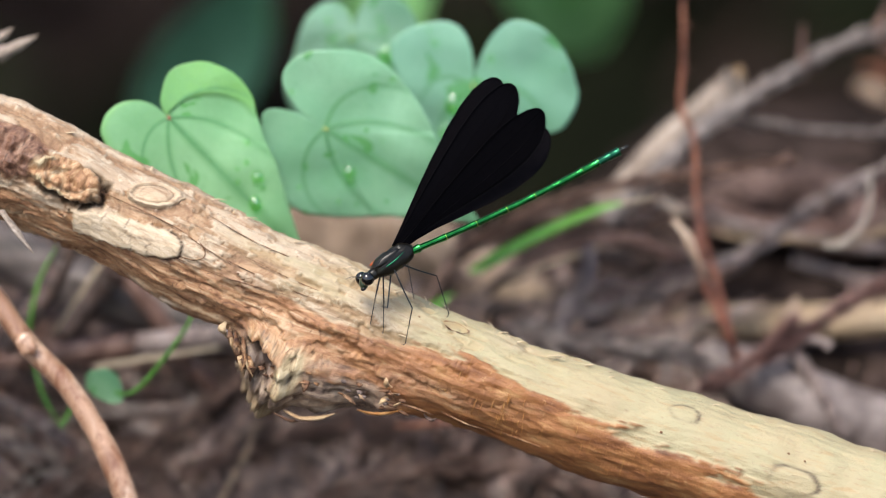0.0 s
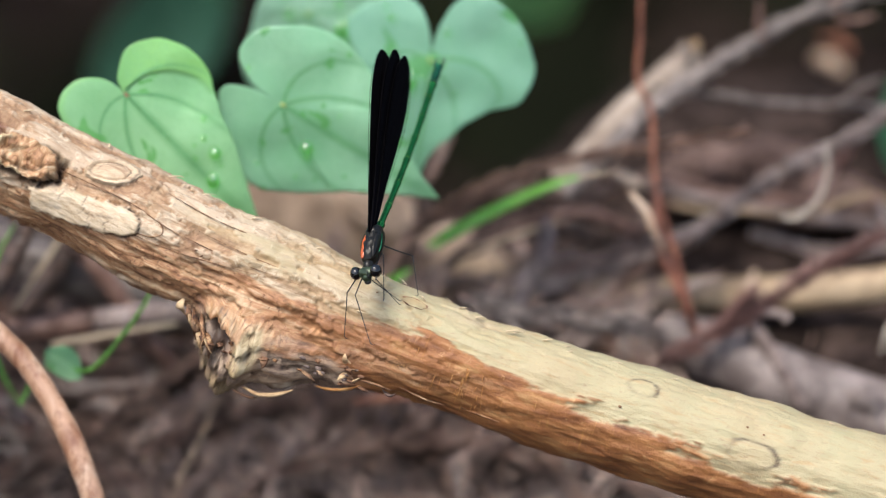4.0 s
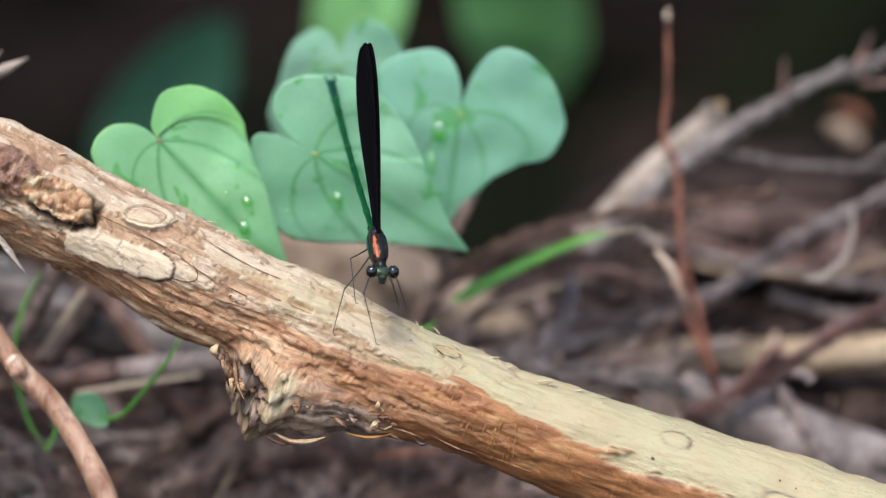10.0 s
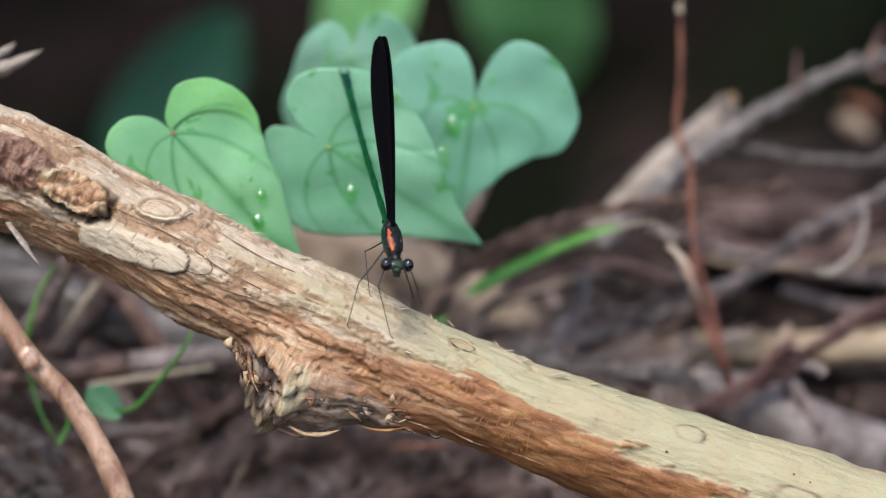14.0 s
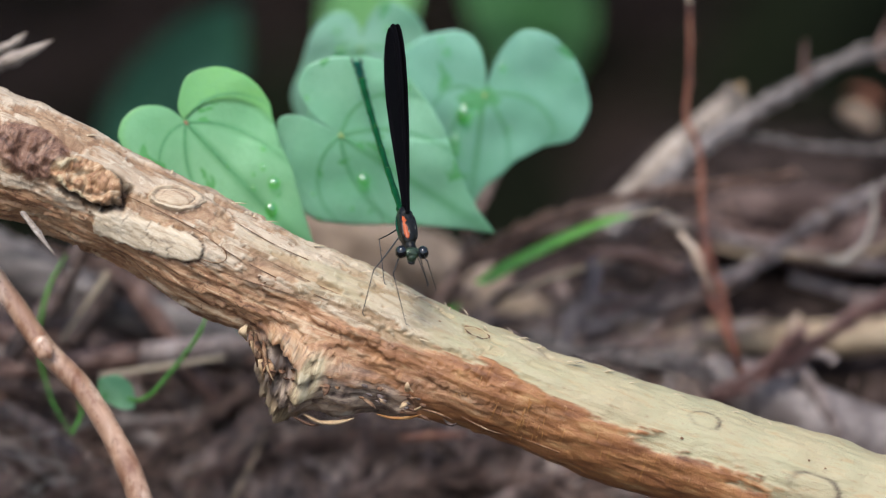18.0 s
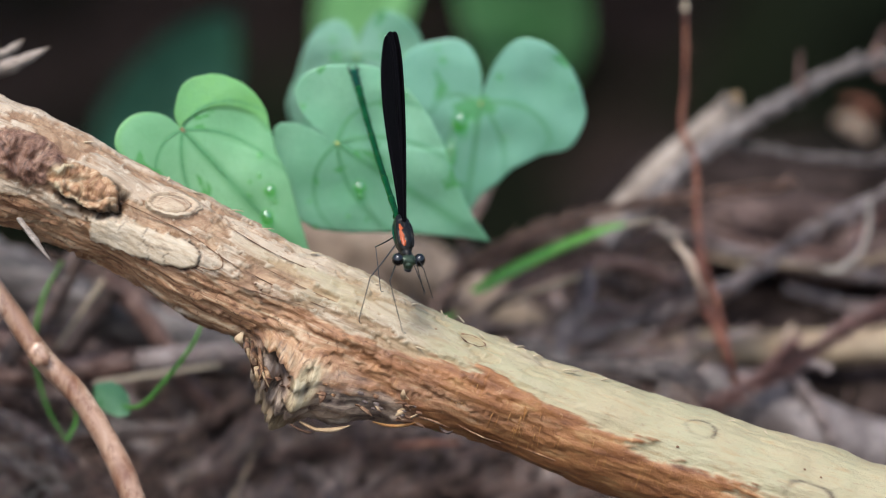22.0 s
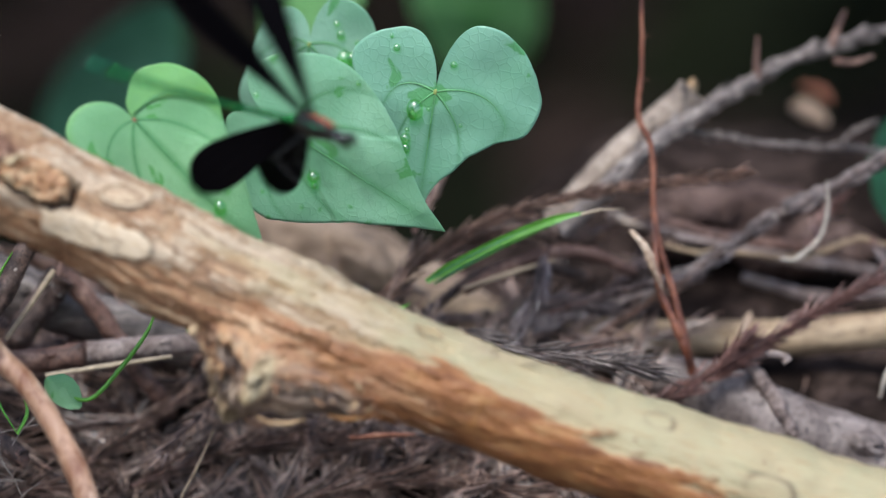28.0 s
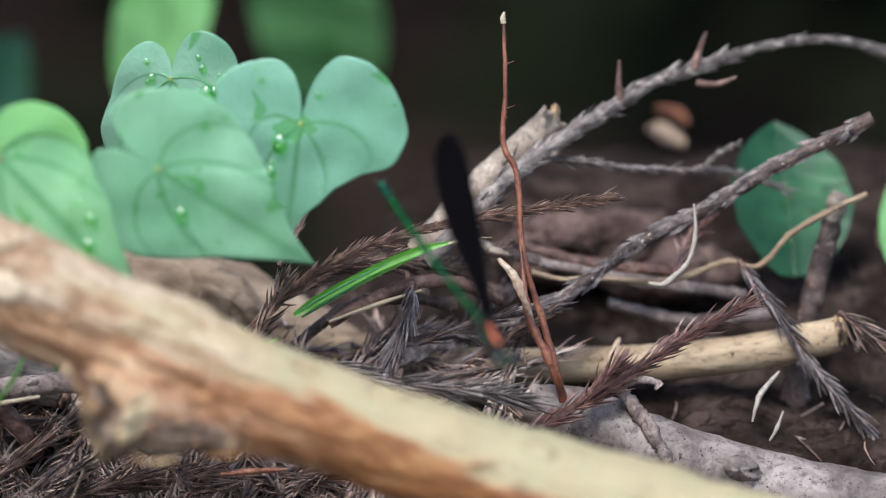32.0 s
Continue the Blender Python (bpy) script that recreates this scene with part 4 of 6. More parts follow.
leaf_c, out_c = heart_leaf("heart_leaf", (0.61, 3.05, 4.0), -99.1, 2.6, ((1, 0.78, 0.7, 0.65, 0.58, 0.58, 0.63, 0.76, 0.81, 0.84, 0.8, 0.77, 0.75, 0.68, 0.58, 0.28, 0.02), (1, 0.88, 0.76, 0.66, 0.59, 0.53, 0.51, 0.51, 0.52, 0.61, 0.73, 0.7, 0.62, 0.55, 0.46, 0.26, 0.02)), (4, 14), 0.07,
                           BLUELEAF, "blue-green heart-shaped leaf with a nibbled edge and dew", ((0.0, 2.4, 4.5), (-2.0, 1.4, 4.8), (-4.0, 0.0, 5.2), (-4.5, -1.2, 5.6)))
leaf_d, out_d = heart_leaf("heart_leaf", (-1.95, 4.05, 5.2), -98.8, 2.75, ((1, 0.95, 0.88, 0.8, 0.68, 0.61, 0.57, 0.56, 0.55, 0.53, 0.51, 0.51, 0.5, 0.46, 0.4, 0.22, 0.03), (1, 0.96, 0.91, 0.85, 0.8, 0.71, 0.52, 0.47, 0.44, 0.4, 0.38, 0.36, 0.34, 0.3, 0.22, 0.12, 0.03)), (10, 18), 0.08,
                           DEWLEAF, "pale dewy heart-shaped leaf behind the others", ((-1.9, 3.4, 5.8), (-3.0, 1.5, 6.0), (-4.4, -0.2, 6.2), (-4.8, -1.4, 6.4)))


def dewdrop(place, out, deg, f, size):
    p = place(deg, f)[0]
    c = p + out * size * 0.35
    side = out.cross(UP).normalized()
    ob = part("dewdrop", blob(c, (side, out.cross(side), out), (size, size * random.uniform(0.9, 1.4), size * 0.85), 12, 16, 0.04, 300), WATER)
    tagged(ob, "clear round dewdrop resting on a green leaf", "dewdrop", "dewdrops on the leaves")


for place, out, rows in ((leaf_a, out_a, ((12, 0.75, 1.25), (1, 0.63, 1.25), (3, 0.52, 0.5), (28, 0.77, 0.5), (9, 0.56, 0.35), (0, 0.3, 0.3), (9, 0.78, 0.4), (16, 0.68, 0.5))),
                         (leaf_b, out_b, ((-29, 0.48, 1.25), (-32, 0.58, 0.7), (-47, 0.81, 0.4), (-81, 0.76, 0.4), (70, 0.93, 0.5), (165, 0.8, 0.5), (21, 0.49, 0.3))),
                         (leaf_c, out_c, ((-40, 0.39, 1.7), (-36, 0.45, 0.9), (-24, 0.7, 1.1), (-19, 0.76, 0.9), (-13, 0.19, 0.5), (155, 0.42, 0.7), (-131, 0.72, 0.7), (-134, 0.89, 0.4), (45, 0.56, 0.4), (-28, 0.62, 0.5))),
                         (leaf_d, out_d, ((75, 0.53, 1.6), (80, 0.62, 1.1), (68, 0.48, 0.9), (-86, 0.35, 0.8), (-75, 0.4, 0.6), (135, 0.55, 0.6), (115, 0.5, 0.8), (100, 0.7, 0.5), (-120, 0.6, 0.6)))):
    for deg, f, size in rows:
        dewdrop(place, out, deg, f, size / 1000)


# ---- twigs, sticks, stems ----
def stick(name, rows, radii, material, label, category, n=60, sides=14, rough=0.12, grain=350.0, flat=1.0, group=""):
    pts = cm(*rows)
    root = thing(name, min(pts, key=lambda p: p.z), label, category, group)
    part("stem", tube(pts, radii, n, sides, rough, grain, flat), material, root)
    if max(radii) > 0.0013:
        r = radii[-1]
        way = (pts[-1] - pts[-2]).normalized()
        part("broken_end", blob(pts[-1], (way, way.cross(UP), UP), (r * 0.5, r * 0.92, r * 0.92), 10, 14, 0.45, 900), HEART if material in (GREYWOOD, CULM, TANTWIG) else BROWNTWIG, root)
        f = pts[len(pts) // 2]
        part("bud_scar", blob(f - AWAY * max(radii) * 0.75 + UP * max(radii) * 0.3, (way, UP, AWAY), (max(radii) * 0.6, max(radii) * 0.35, max(radii) * 0.35), 10, 14, 0.4, 800), material, root)
    return root


def needle(base, way, length, radius, bend):
    """A curved, pointed needle with a three-sided section."""
    way = way.normalized()
    side = way.cross(Vector((0.2, 0.5, 0.84))).normalized()
    other = way.cross(side)
    verts = []
    for f, r in ((0, 0.8), (0.35, 1.0), (0.75, 0.65)):
        c = base + way * length * f + bend * (length * f * f)
        for k in range(3):
            a = 2.0944 * k
            verts.append(c + (side * math.cos(a) + other * math.sin(a)) * radius * r)
    verts.append(base + way * length + bend * length)
    faces = [(0, 1, 4, 3), (1, 2, 5, 4), (2, 0, 3, 5), (3, 4, 7, 6), (4, 5, 8, 7), (5, 3, 6, 8), (6, 7, 9), (7, 8, 9), (8, 6, 9)]
    return verts, faces


def needles_along(line, count, length, radius, splay, bend=0.25, start=0.0):
    """Needles set in a spiral round a line of points."""
    geos = []
    n = len(line)
    for i in range(count):
        f = start + (1 - start) * (i + random.random() * 0.6) / count
        k = min(int(f * (n - 1)), n - 2)
        p = line[k].lerp(line[k + 1], f * (n - 1) - k)
        way = (line[k + 1] - line[k]).normalized()
        side = way.cross(Vector((0.3, 0.1, 0.95))).normalized()
        a = i * 2.4 + random.uniform(-0.4, 0.4)
        out = side * math.cos(a) + way.cross(side) * math.sin(a)
        s = radians(splay * random.uniform(0.6, 1.35))
        reach = length * random.uniform(0.65, 1.15) * (1.0 if f < 0.8 else 1.25 - f * 0.35)
        geos.append(needle(p, way * math.cos(s) + out * math.sin(s), reach, radius * random.uniform(0.75, 1.2), (way * 0.9 - out * 0.8) * bend * random.uniform(0.4, 1.3)))
    return join(*geos)


def spray(rows, name, label, material, stem_material, width=0.0009, count=90, length=0.0075, radius=0.00042, splay=38, group="", start=0.0):
    """A twig that bears needles or scales, along rows in cm."""
    pts = cm(*rows)
    root = thing(name, min(pts, key=lambda p: p.z), label, "twig", group)
    line = glide(pts, 50)
    part("stem", tube(pts, (width, width * 0.8, width * 0.4), 40, 7, 0.25, 600), stem_material, root)
    part("needles", needles_along(line, count, length, radius, splay, 0.25, start), material, root, "", False)
    return root


stem = stick("red_stem", ((4.87, 5.08, 6), (4.87, 3.67, 6), (4.80, 2.6, 6), (5.07, 1.9, 6), (5.15, 0.31, 6), (5.53, -1.09, 6), (5.85, -2.43, 6), (6.0, -3.2, 6.2)),
             (0.0004, 0.0005, 0.0006, 0.00065, 0.00065, 0.0009, 0.0011), REDSTEM, "thin upright reddish-brown stem, snapped at its top", "stem", 90, 10, 0.22, 500)
part("stem_strand", tube(cm((5.10, 0.5, 5.95), (5.22, -0.9, 5.8), (5.6, -1.8, 5.8), (5.82, -2.43, 5.9)), (0.0003, 0.0009, 0.0009, 0.0006), 40, 8, 0.3, 500), REDSTEM, stem)
part("broken_tip", tube(cm((4.87, 5.02, 6), (4.86, 5.14, 6), (4.89, 5.26, 6)), (0.0006, 0.0006, 0.0002), 8, 8, 0.3, 600), STRAW, stem, "pale broken tip")
for v, s in ((4.2, 1), (3.1, -1), (3.3, 1), (1.6, -1), (-0.2, 1), (-1.9, -1)):
    part("stem_hair", tube(cm((4.9 + (0.2 if v < 2 else 0) + (0.35 if v < -1 else 0), v, 6), (4.95 + s * 0.12 + (0.2 if v < 2 else 0) + (0.35 if v < -1 else 0), v + 0.06, 6)), (0.00012, 0.00003), 4, 5), REDSTEM, stem)


def torn_leaf(rows, wide, material, label, across=(0.85, 0.3)):
    """A dry, curled strip of leaf along rows (cm)."""
    line = glide(cm(*rows), 24)
    root = thing("dry_leaf_strip", line[-1], label, "dry leaf")
    verts, faces = [], []
    for i, p in enumerate(line):
        f = i / 23
        w = wide / 100 * (math.sin(math.pi * min(1, 0.12 + f * 0.9)) ** 0.7) * (1 + 0.35 * noise.noise(p * 700))
        for k in range(9):
            s = k / 4 - 1
            verts.append(p + RIGHT * s * w * across[0] + UP * s * w * across[1] + AWAY * (s * s * w * 0.9 - w * 0.3 + 0.0004 * noise.noise(p * 900 + Vector((k, 0, 0)))))
    n = len(verts)
    verts += [v + AWAY * 0.0002 for v in verts]
    for i in range(23):
        for k in range(8):
            a = i * 9 + k
            faces += [(a, a + 1, a + 10, a + 9), (a + n, a + n + 9, a + n + 10, a + n + 1)]
    part("blade", (verts, faces), material, root)


torn_leaf(((4.62, 0.25, 5.6), (4.92, -0.1, 5.5), (5.12, -0.6, 5.5), (5.35, -1.1, 5.7)), 0.095, DEADLEAF, "curled pale dry leaf strip hanging on the red stem")
torn_leaf(((-10.2, 3.3, 3.0), (-9.4, 3.65, 2.9), (-8.8, 3.9, 2.8), (-8.2, 4.2, 2.8)), 0.17, GREYWOOD, "curled dry leaf sticking up behind the branch", (-0.4, 0.8))
torn_leaf(((-9.6, 3.9, 3.1), (-9.1, 4.1, 3.0), (-8.75, 4.35, 2.9)), 0.11, GREYWOOD, "small curled dry leaf tip behind the branch", (-0.5, 0.7))

GREYROWS = ((3.2, 0.2, 6.9), (4.3, 1.26, 7), (5.31, 2.16, 7.2), (6.27, 2.78, 7.4), (7.1, 3.29, 7.6), (8.05, 3.79, 7.8), (9.12, 4.12, 8), (10.19, 4.45, 8.3), (11.49, 4.6, 8.6), (12.89, 4.28, 9), (14, 3.6, 9.4))
grey = thing("scaly_twig", V(3.2, 0.2, 6.9), "grey dead cedar twig covered in upturned scales", "twig")
greyline = glide(cm(*GREYROWS), 90)
part("stem", tube(cm(*GREYROWS), (0.0019, 0.0018, 0.0015, 0.0011, 0.0008, 0.0006, 0.0004), 90, 10, 0.25, 500), GREYSCALE, grey)
for first, last, count, length, radius in ((4, 34, 190, 0.0056, 0.00052), (30, 58, 150, 0.0046, 0.00048), (54, 89, 120, 0.0036, 0.0004)):
    part("scale_bark", needles_along(greyline[first:last], count, length, radius, 33, 0.25), GREYSCALE, grey, "", False)
for rows, r in ((((7.3, 3.35, 7.6), (7.28, 3.8, 7.6), (7.3, 4.25, 7.6)), 0.0009), (((8.85, 4.03, 7.9), (8.95, 4.4, 7.9), (9.12, 4.8, 7.9)), 0.001), (((8.9, 3.75, 7.9), (9.3, 3.72, 7.8), (9.7, 3.85, 7.8)), 0.0008)):
    part("side_shoot", tube(cm(*rows), (r, r * 0.7, r * 0.4), 12, 7, 0.3, 600), BROWNTWIG, grey, "short brown side shoot")
spray(((5.9, 2.25, 7.5), (6.6, 2.2, 7.5), (7.31, 2.06, 7.7), (8.49, 1.98, 8), (9.67, 1.9, 8.3), (10.72, 1.53, 8.5)), "scaly_twig", "thin grey scaly side twig", GREYSCALE, GREYSCALE, 0.0007, 110, 0.0034, 0.00034, 30)
spray(((9.0, 2.0, 8.1), (9.3, 2.3, 8.0), (9.75, 2.5, 8.0)), "scaly_twig", "thin curled grey twig tip", GREYSCALE, GREYSCALE, 0.0005, 16, 0.002, 0.0003, 40)
pale = stick("broken_stick", ((3.2, 0.35, 7.9), (4.27, 1.55, 7.7), (4.99, 2.25, 7.6), (5.92, 3.1, 7.5)), (0.0040, 0.0038, 0.0033, 0.0029), GREYWOOD, "weathered pale stick with a splintered end", "stick", 90, 30, 0.05, 420)
part("splintered_end", join(*[tube(cm((5.84 + i * 0.06, 2.98 - i * 0.07, 7.36 + 0.08 * i), (5.95 + i * 0.07, 3.13 - i * 0.06 + 0.04 * (i % 2), 7.36 + 0.08 * i)), (0.0008, 0.0004), 4, 6) for i in range(-3, 4)]), GREYWOOD, pale, "pale splintered end")
spray(((12.4, 2.94, 7), (10.53, 2.04, 7), (9.0, 1.21, 7), (7.59, 0.49, 7), (6.05, -0.52, 7), (4.65, -1.07, 7), (3.36, -1.5, 7), (3.0, -1.62, 7.0)), "rough_twig", "rough dark scaly twig, cut clean at its thick end", SCALETWIG, DARKTWIG, 0.0015, 700, 0.0050, 0.00066, 27)
spray(((6.6, -0.15, 6.9), (5.6, -0.85, 6.8), (4.6, -1.5, 6.8), (4.0, -1.95, 6.8)), "rough_twig", "dark splayed end of a scaly twig", SCALETWIG, DARKTWIG, 0.0011, 120, 0.0075, 0.00055, 20)
culm = stick("pale_culm", ((0.6, -1.35, 8.1), (1.43, -1.45, 8.1), (3.39, -1.85, 8), (4.9, -1.95, 7.9), (6.64, -1.96, 7.8), (8.37, -1.93, 7.6), (10.11, -1.74, 7.4), (11.62, -1.46, 7.2)), (0.0036, 0.0037, 0.0037, 0.0037, 0.0038, 0.0038, 0.0036), CULM, "pale dead culm lying level, speckled, with a cut end", "stick", 120, 26, 0.06, 200)
part("cut_end", blob(V(11.62, -1.46, 7.2), (V(1, 0.17, -0.1), UP, AWAY), (0.0010, 0.0033, 0.0033), 12, 26, 0.15, 400), DARKTWIG, culm, "dark hollow cut end")
part("sheath", blob(V(7.05, -1.62, 7.25), (V(0.5, 1, 0), V(1, -0.5, 0), AWAY), (0.0024, 0.0007, 0.0003), 16, 20, 0.35, 350), DEADLEAF, culm, "papery pale sheath")
stick("spotted_log", ((5.2, -2.7, 6.4), (6.22, -3.05, 6.3), (7.71, -3.75, 6.2), (9.43, -4.4, 6.2), (11.16, -4.85, 6.2), (12.52, -5.15, 6.2), (15.5, -5.7, 6.2)), (0.004, 0.0066, 0.0072, 0.0076, 0.0078, 0.008, 0.008), LOGBARK, "grey-brown spotted dead limb half sunk in litter", "log", 120, 40, 0.05, 160)
dark = stick("dark_stub", ((11.70, 1.22, 8), (11.50, 0.5, 8), (11.29, -0.18, 8), (10.97, -1.57, 8), (10.63, -3.42, 8), (10.5, -4.6, 8)), (0.0017, 0.0021, 0.0023, 0.0026, 0.0031, 0.0036), DARKTWIG, "dark upright twig stub with a pale broken top", "twig", 90, 18, 0.20, 380)
part("broken_top", tube(cm((11.60, 0.9, 7.95), (11.70, 1.22, 7.9), (11.80, 1.42, 7.9)), (0.0019, 0.0021, 0.0016), 14, 14, 0.35, 700), GREYWOOD, dark, "pale broken top")
for rows, r, m in ((((7.72, -0.33, 6.5), (8.06, -0.34, 6.5), (8.54, 0.11, 6.5), (8.7, 0.69, 6.5), (8.68, 1.27, 6.5)), (0.0003, 0.0006, 0.0005, 0.0004, 0.0002), PALEFIBRE),
                   (((5.39, -0.04, 7.5), (6.0, -0.2, 7.5), (6.67, -0.19, 7.5), (8.18, -0.28, 7.5), (9.35, 0.08, 7.5), (10.04, -0.03, 7.5), (10.75, 0.65, 7.4), (11.7, 1.15, 7.3), (12.28, 1.39, 7.3)), (0.0006, 0.0005, 0.0007, 0.0006, 0.0007, 0.0005), CULM),
                   (((9.75, -3.2, 6.3), (9.85, -2.85, 6.3), (9.98, -2.58, 6.4), (10.34, -2.19, 6.5)), (0.0002, 0.0005, 0.0006, 0.0003), PALEFIBRE),
                   (((10.1, -3.6, 6.4), (10.25, -3.35, 6.4), (10.4, -3.0, 6.5)), (0.0002, 0.0004, 0.0002), PALEFIBRE)):
    stick("rootlet", rows, r, m, "thin pale curled rootlet on the litter", "rootlet", 50, 8, 0.35, 500, 1.0, "pale rootlets")
for rows in (((5.6, 0.15, 7.7), (7.5, -0.25, 8.0), (9.8, -0.6, 8.4)), ((4.2, 0.6, 7.8), (5.6, 0.2, 8.0), (7.4, 0.0, 8.2)), ((0.4, -1.5, 6.9), (1.6, -0.65, 6.9), (2.8, -0.5, 7.2), (3.8, -0.7, 7.4)), ((7.0, -0.7, 8.5), (8.6, -1.1, 8.4), (10.5, -1.0, 8.2))):
    stick("fallen_twig", rows, (0.0010, 0.0014, 0.0011), random.choice((GREYTWIG, DARKTWIG)), "brown fallen twig lying in the litter", "twig", 50, 12, 0.22, 380, 1.0, "fallen twigs")
knob = stick("knobbly_twig", ((7.0, -2.3, 6), (7.3, -2.8, 5.9), (7.57, -3.22, 5.8), (7.9, -3.8, 5.7), (8.15, -4.3, 5.7)), (0.0010, 0.0016, 0.0015, 0.0012, 0.0008), GREYTWIG, "pale grey knobbly twig with buds", "twig", 60, 12, 0.5, 520)
part("bud_arm", tube(cm((7.0, -2.45, 5.9), (7.4, -2.3, 5.8), (7.75, -2.35, 5.8), (7.85, -2.45, 5.8)), (0.0006, 0.0008, 0.0008, 0.0012), 24, 10, 0.4, 600), GREYTWIG, knob)


def ribbon(rows, wide, label):
    """A grass blade: a long keeled strip along rows (cm), its face to the open side."""
    line = glide(cm(*rows), 40)
    root = thing("grass", line[0], label, "grass", "grass blades")
    verts, faces = [], []
    for i, p in enumerate(line):
        f = i / 39
        w = wide * min(1.0, 0.55 + 3 * f, (1.02 - f) * 3.2)
        side = (line[min(i + 1, 39)] - line[max(i - 1, 0)]).cross(AWAY).normalized()
        for s in (-1, -0.5, 0, 0.5, 1):
            verts.append(p + side * w * s + AWAY * (0.5 * w * (1 - abs(s)) + 0.0003 * math.sin(7 * f)))
    n = len(verts)
    verts += [v + AWAY * 0.0002 for v in verts]
    for i in range(39):
        for k in range(4):
            a = i * 5 + k
            faces += [(a, a + 1, a + 6, a + 5), (a + n, a + n + 5, a + n + 6, a + n + 1)]
    part("blade", (verts, faces), BLADE, root)
    part("midrib", tube([p + AWAY * wide * 0.42 for p in line], (0.0002, 0.00025, 0.0001), 24, 5), VEIN, root)


# grass blades, and the small sprout by the tan twig
for rows, w in ((((0.45, -0.8, 5.4), (1.04, -0.44, 5.3), (2.19, 0.13, 5.25), (3.12, 0.48, 5.2), (3.78, 0.62, 5.2)), 0.0009), (((0.6, -0.85, 5.45), (1.2, -0.5, 5.4), (2.3, 0.05, 5.35), (3.2, 0.42, 5.3)), 0.0004),
                (((-0.9, -1.9, 5.5), (-0.4, -1.55, 5.4), (0.1, -1.25, 5.4)), 0.0009)):
    ribbon(rows, w, "bright green grass blade lying over the litter")
stick("dry_grass", ((3.6, 0.57, 5.2), (4.0, 0.66, 5.2), (4.5, 0.68, 5.3)), (0.0007, 0.0006, 0.0001), STRAW, "dry straw-coloured tip of a grass blade", "grass", 20, 8, 0.1, 400, 0.4)
tan = stick("tan_twig", ((-12.2, 2.6, 1.4), (-10.89, 1.2, 1.5), (-9.2, -0.98, 1.5), (-8.41, -2.12, 1.5), (-7.61, -2.98, 1.5), (-6.94, -4.07, 1.5), (-6.49, -5.1, 1.5), (-6.1, -6.5, 1.6), (-5.9, -8.2, 1.9)),
            (0.0021, 0.0022, 0.0022, 0.0024, 0.0023, 0.0026, 0.0024, 0.0026), TANTWIG, "smooth tan twig leaning in front of the litter", "twig", 140, 20, 0.06, 260)
part("twig_node", blob(V(-8.42, -2.13, 1.28), (V(1, -1, 0), V(1, 1, 0), AWAY), (0.0026, 0.0021, 0.0009), 14, 18, 0.3, 400), TANTWIG, tan)
for rows, r, m, lab in ((((-9.4, -2.55, 5.7), (-8.86, -2.49, 5.6), (-7.25, -2.38, 5.6), (-6.6, -2.28, 5.6)), (0.0022, 0.0026, 0.0024, 0.0026), BROWNTWIG, "red-brown dead stick with a round knot"),
                        (((-6.7, -2.3, 5.7), (-5.87, -2.2, 5.7), (-4.9, -2.1, 5.8), (-3.8, -2.05, 5.9)), (0.0026, 0.0024, 0.0022, 0.0022), GREYTWIG, "grey weathered stick end"),
                        (((-9.2, -2.3, 4.8), (-8.81, -1.79, 4.7), (-8.24, -1.1, 4.7), (-7.77, -0.19, 4.7), (-7.3, 0.5, 4.7)), (0.0022, 0.0024, 0.0024, 0.0022, 0.0018), DARKTWIG, "dark rough twig slanting behind the branch"),
                        (((-8.0, -2.1, 6.1), (-7.84, -1.81, 6.0), (-7.4, -1.2, 6.0), (-7.02, -0.66, 5.9)), (0.0028, 0.0030, 0.0032, 0.0030), DARKTWIG, "dark broken stick propped on another"),
                        (((-7.05, -0.6, 6.0), (-6.33, -1.35, 6.0), (-5.54, -2.51, 6.05), (-5.1, -3.05, 6.15), (-4.8, -3.5, 6.4)), (0.0020, 0.0021, 0.0020, 0.0018, 0.0014), BROWNTWIG, "brown ridged stick slanting down"),
                        (((-10.6, 0.1, 6.7), (-9.36, -0.35, 6.7), (-7.63, -1.12, 6.6), (-5.56, -1.83, 6.6), (-4.29, -2.18, 6.6)), (0.0058, 0.006, 0.0056, 0.005, 0.004), LIMBWOOD, "grey weathered limb lying in the litter"),
                        (((-10.5, -3.3, 5.2), (-9.0, -3.6, 5.2), (-7.8, -4.4, 4.7)), (0.002, 0.0024, 0.002), DARKTWIG, "dark twig low in the litter"),
                        (((-9.9, -1.6, 5.4), (-9.0, -2.0, 5.4), (-8.2, -2.6, 5.4)), (0.002, 0.0024, 0.0018), BROWNTWIG, "short brown twig in the litter")):
    stick("dead_stick", rows, r, m, lab, "stick", 60, 16, 0.16, 420, 1.0, "dead sticks by the tan twig")
for rows, r, m, lab in ((((-7.35, -2.72, 5.2), (-6.08, -2.52, 5.2), (-4.76, -2.33, 5.2)), (0.0005, 0.0006, 0.0004), STRAW, "thin pale straw across the sticks"), (((-7.16, -0.56, 5.0), (-7.6, -1.2, 5.0), (-8.14, -1.97, 5.1)), (0.0007, 0.0006, 0.0005), STRAW, "thin pale straw leaning on a stick"),
                        (((-4.9, -6.2, 4.6), (-4.71, -5.48, 4.8), (-4.24, -4.57, 5.0), (-3.9, -3.82, 5.2)), (0.0003, 0.0003, 0.0003, 0.0002), CULM, "thin yellow grass stalk"),
                        (((1.2, -0.95, 6.6), (2.2, -0.62, 6.6), (3.1, -0.35, 6.6)), (0.0003, 0.0005, 0.0002), STRAW, "thin pale straw on the litter")):
    stick("straw", rows, r, m, lab, "straw", 30, 7, 0.15, 500)
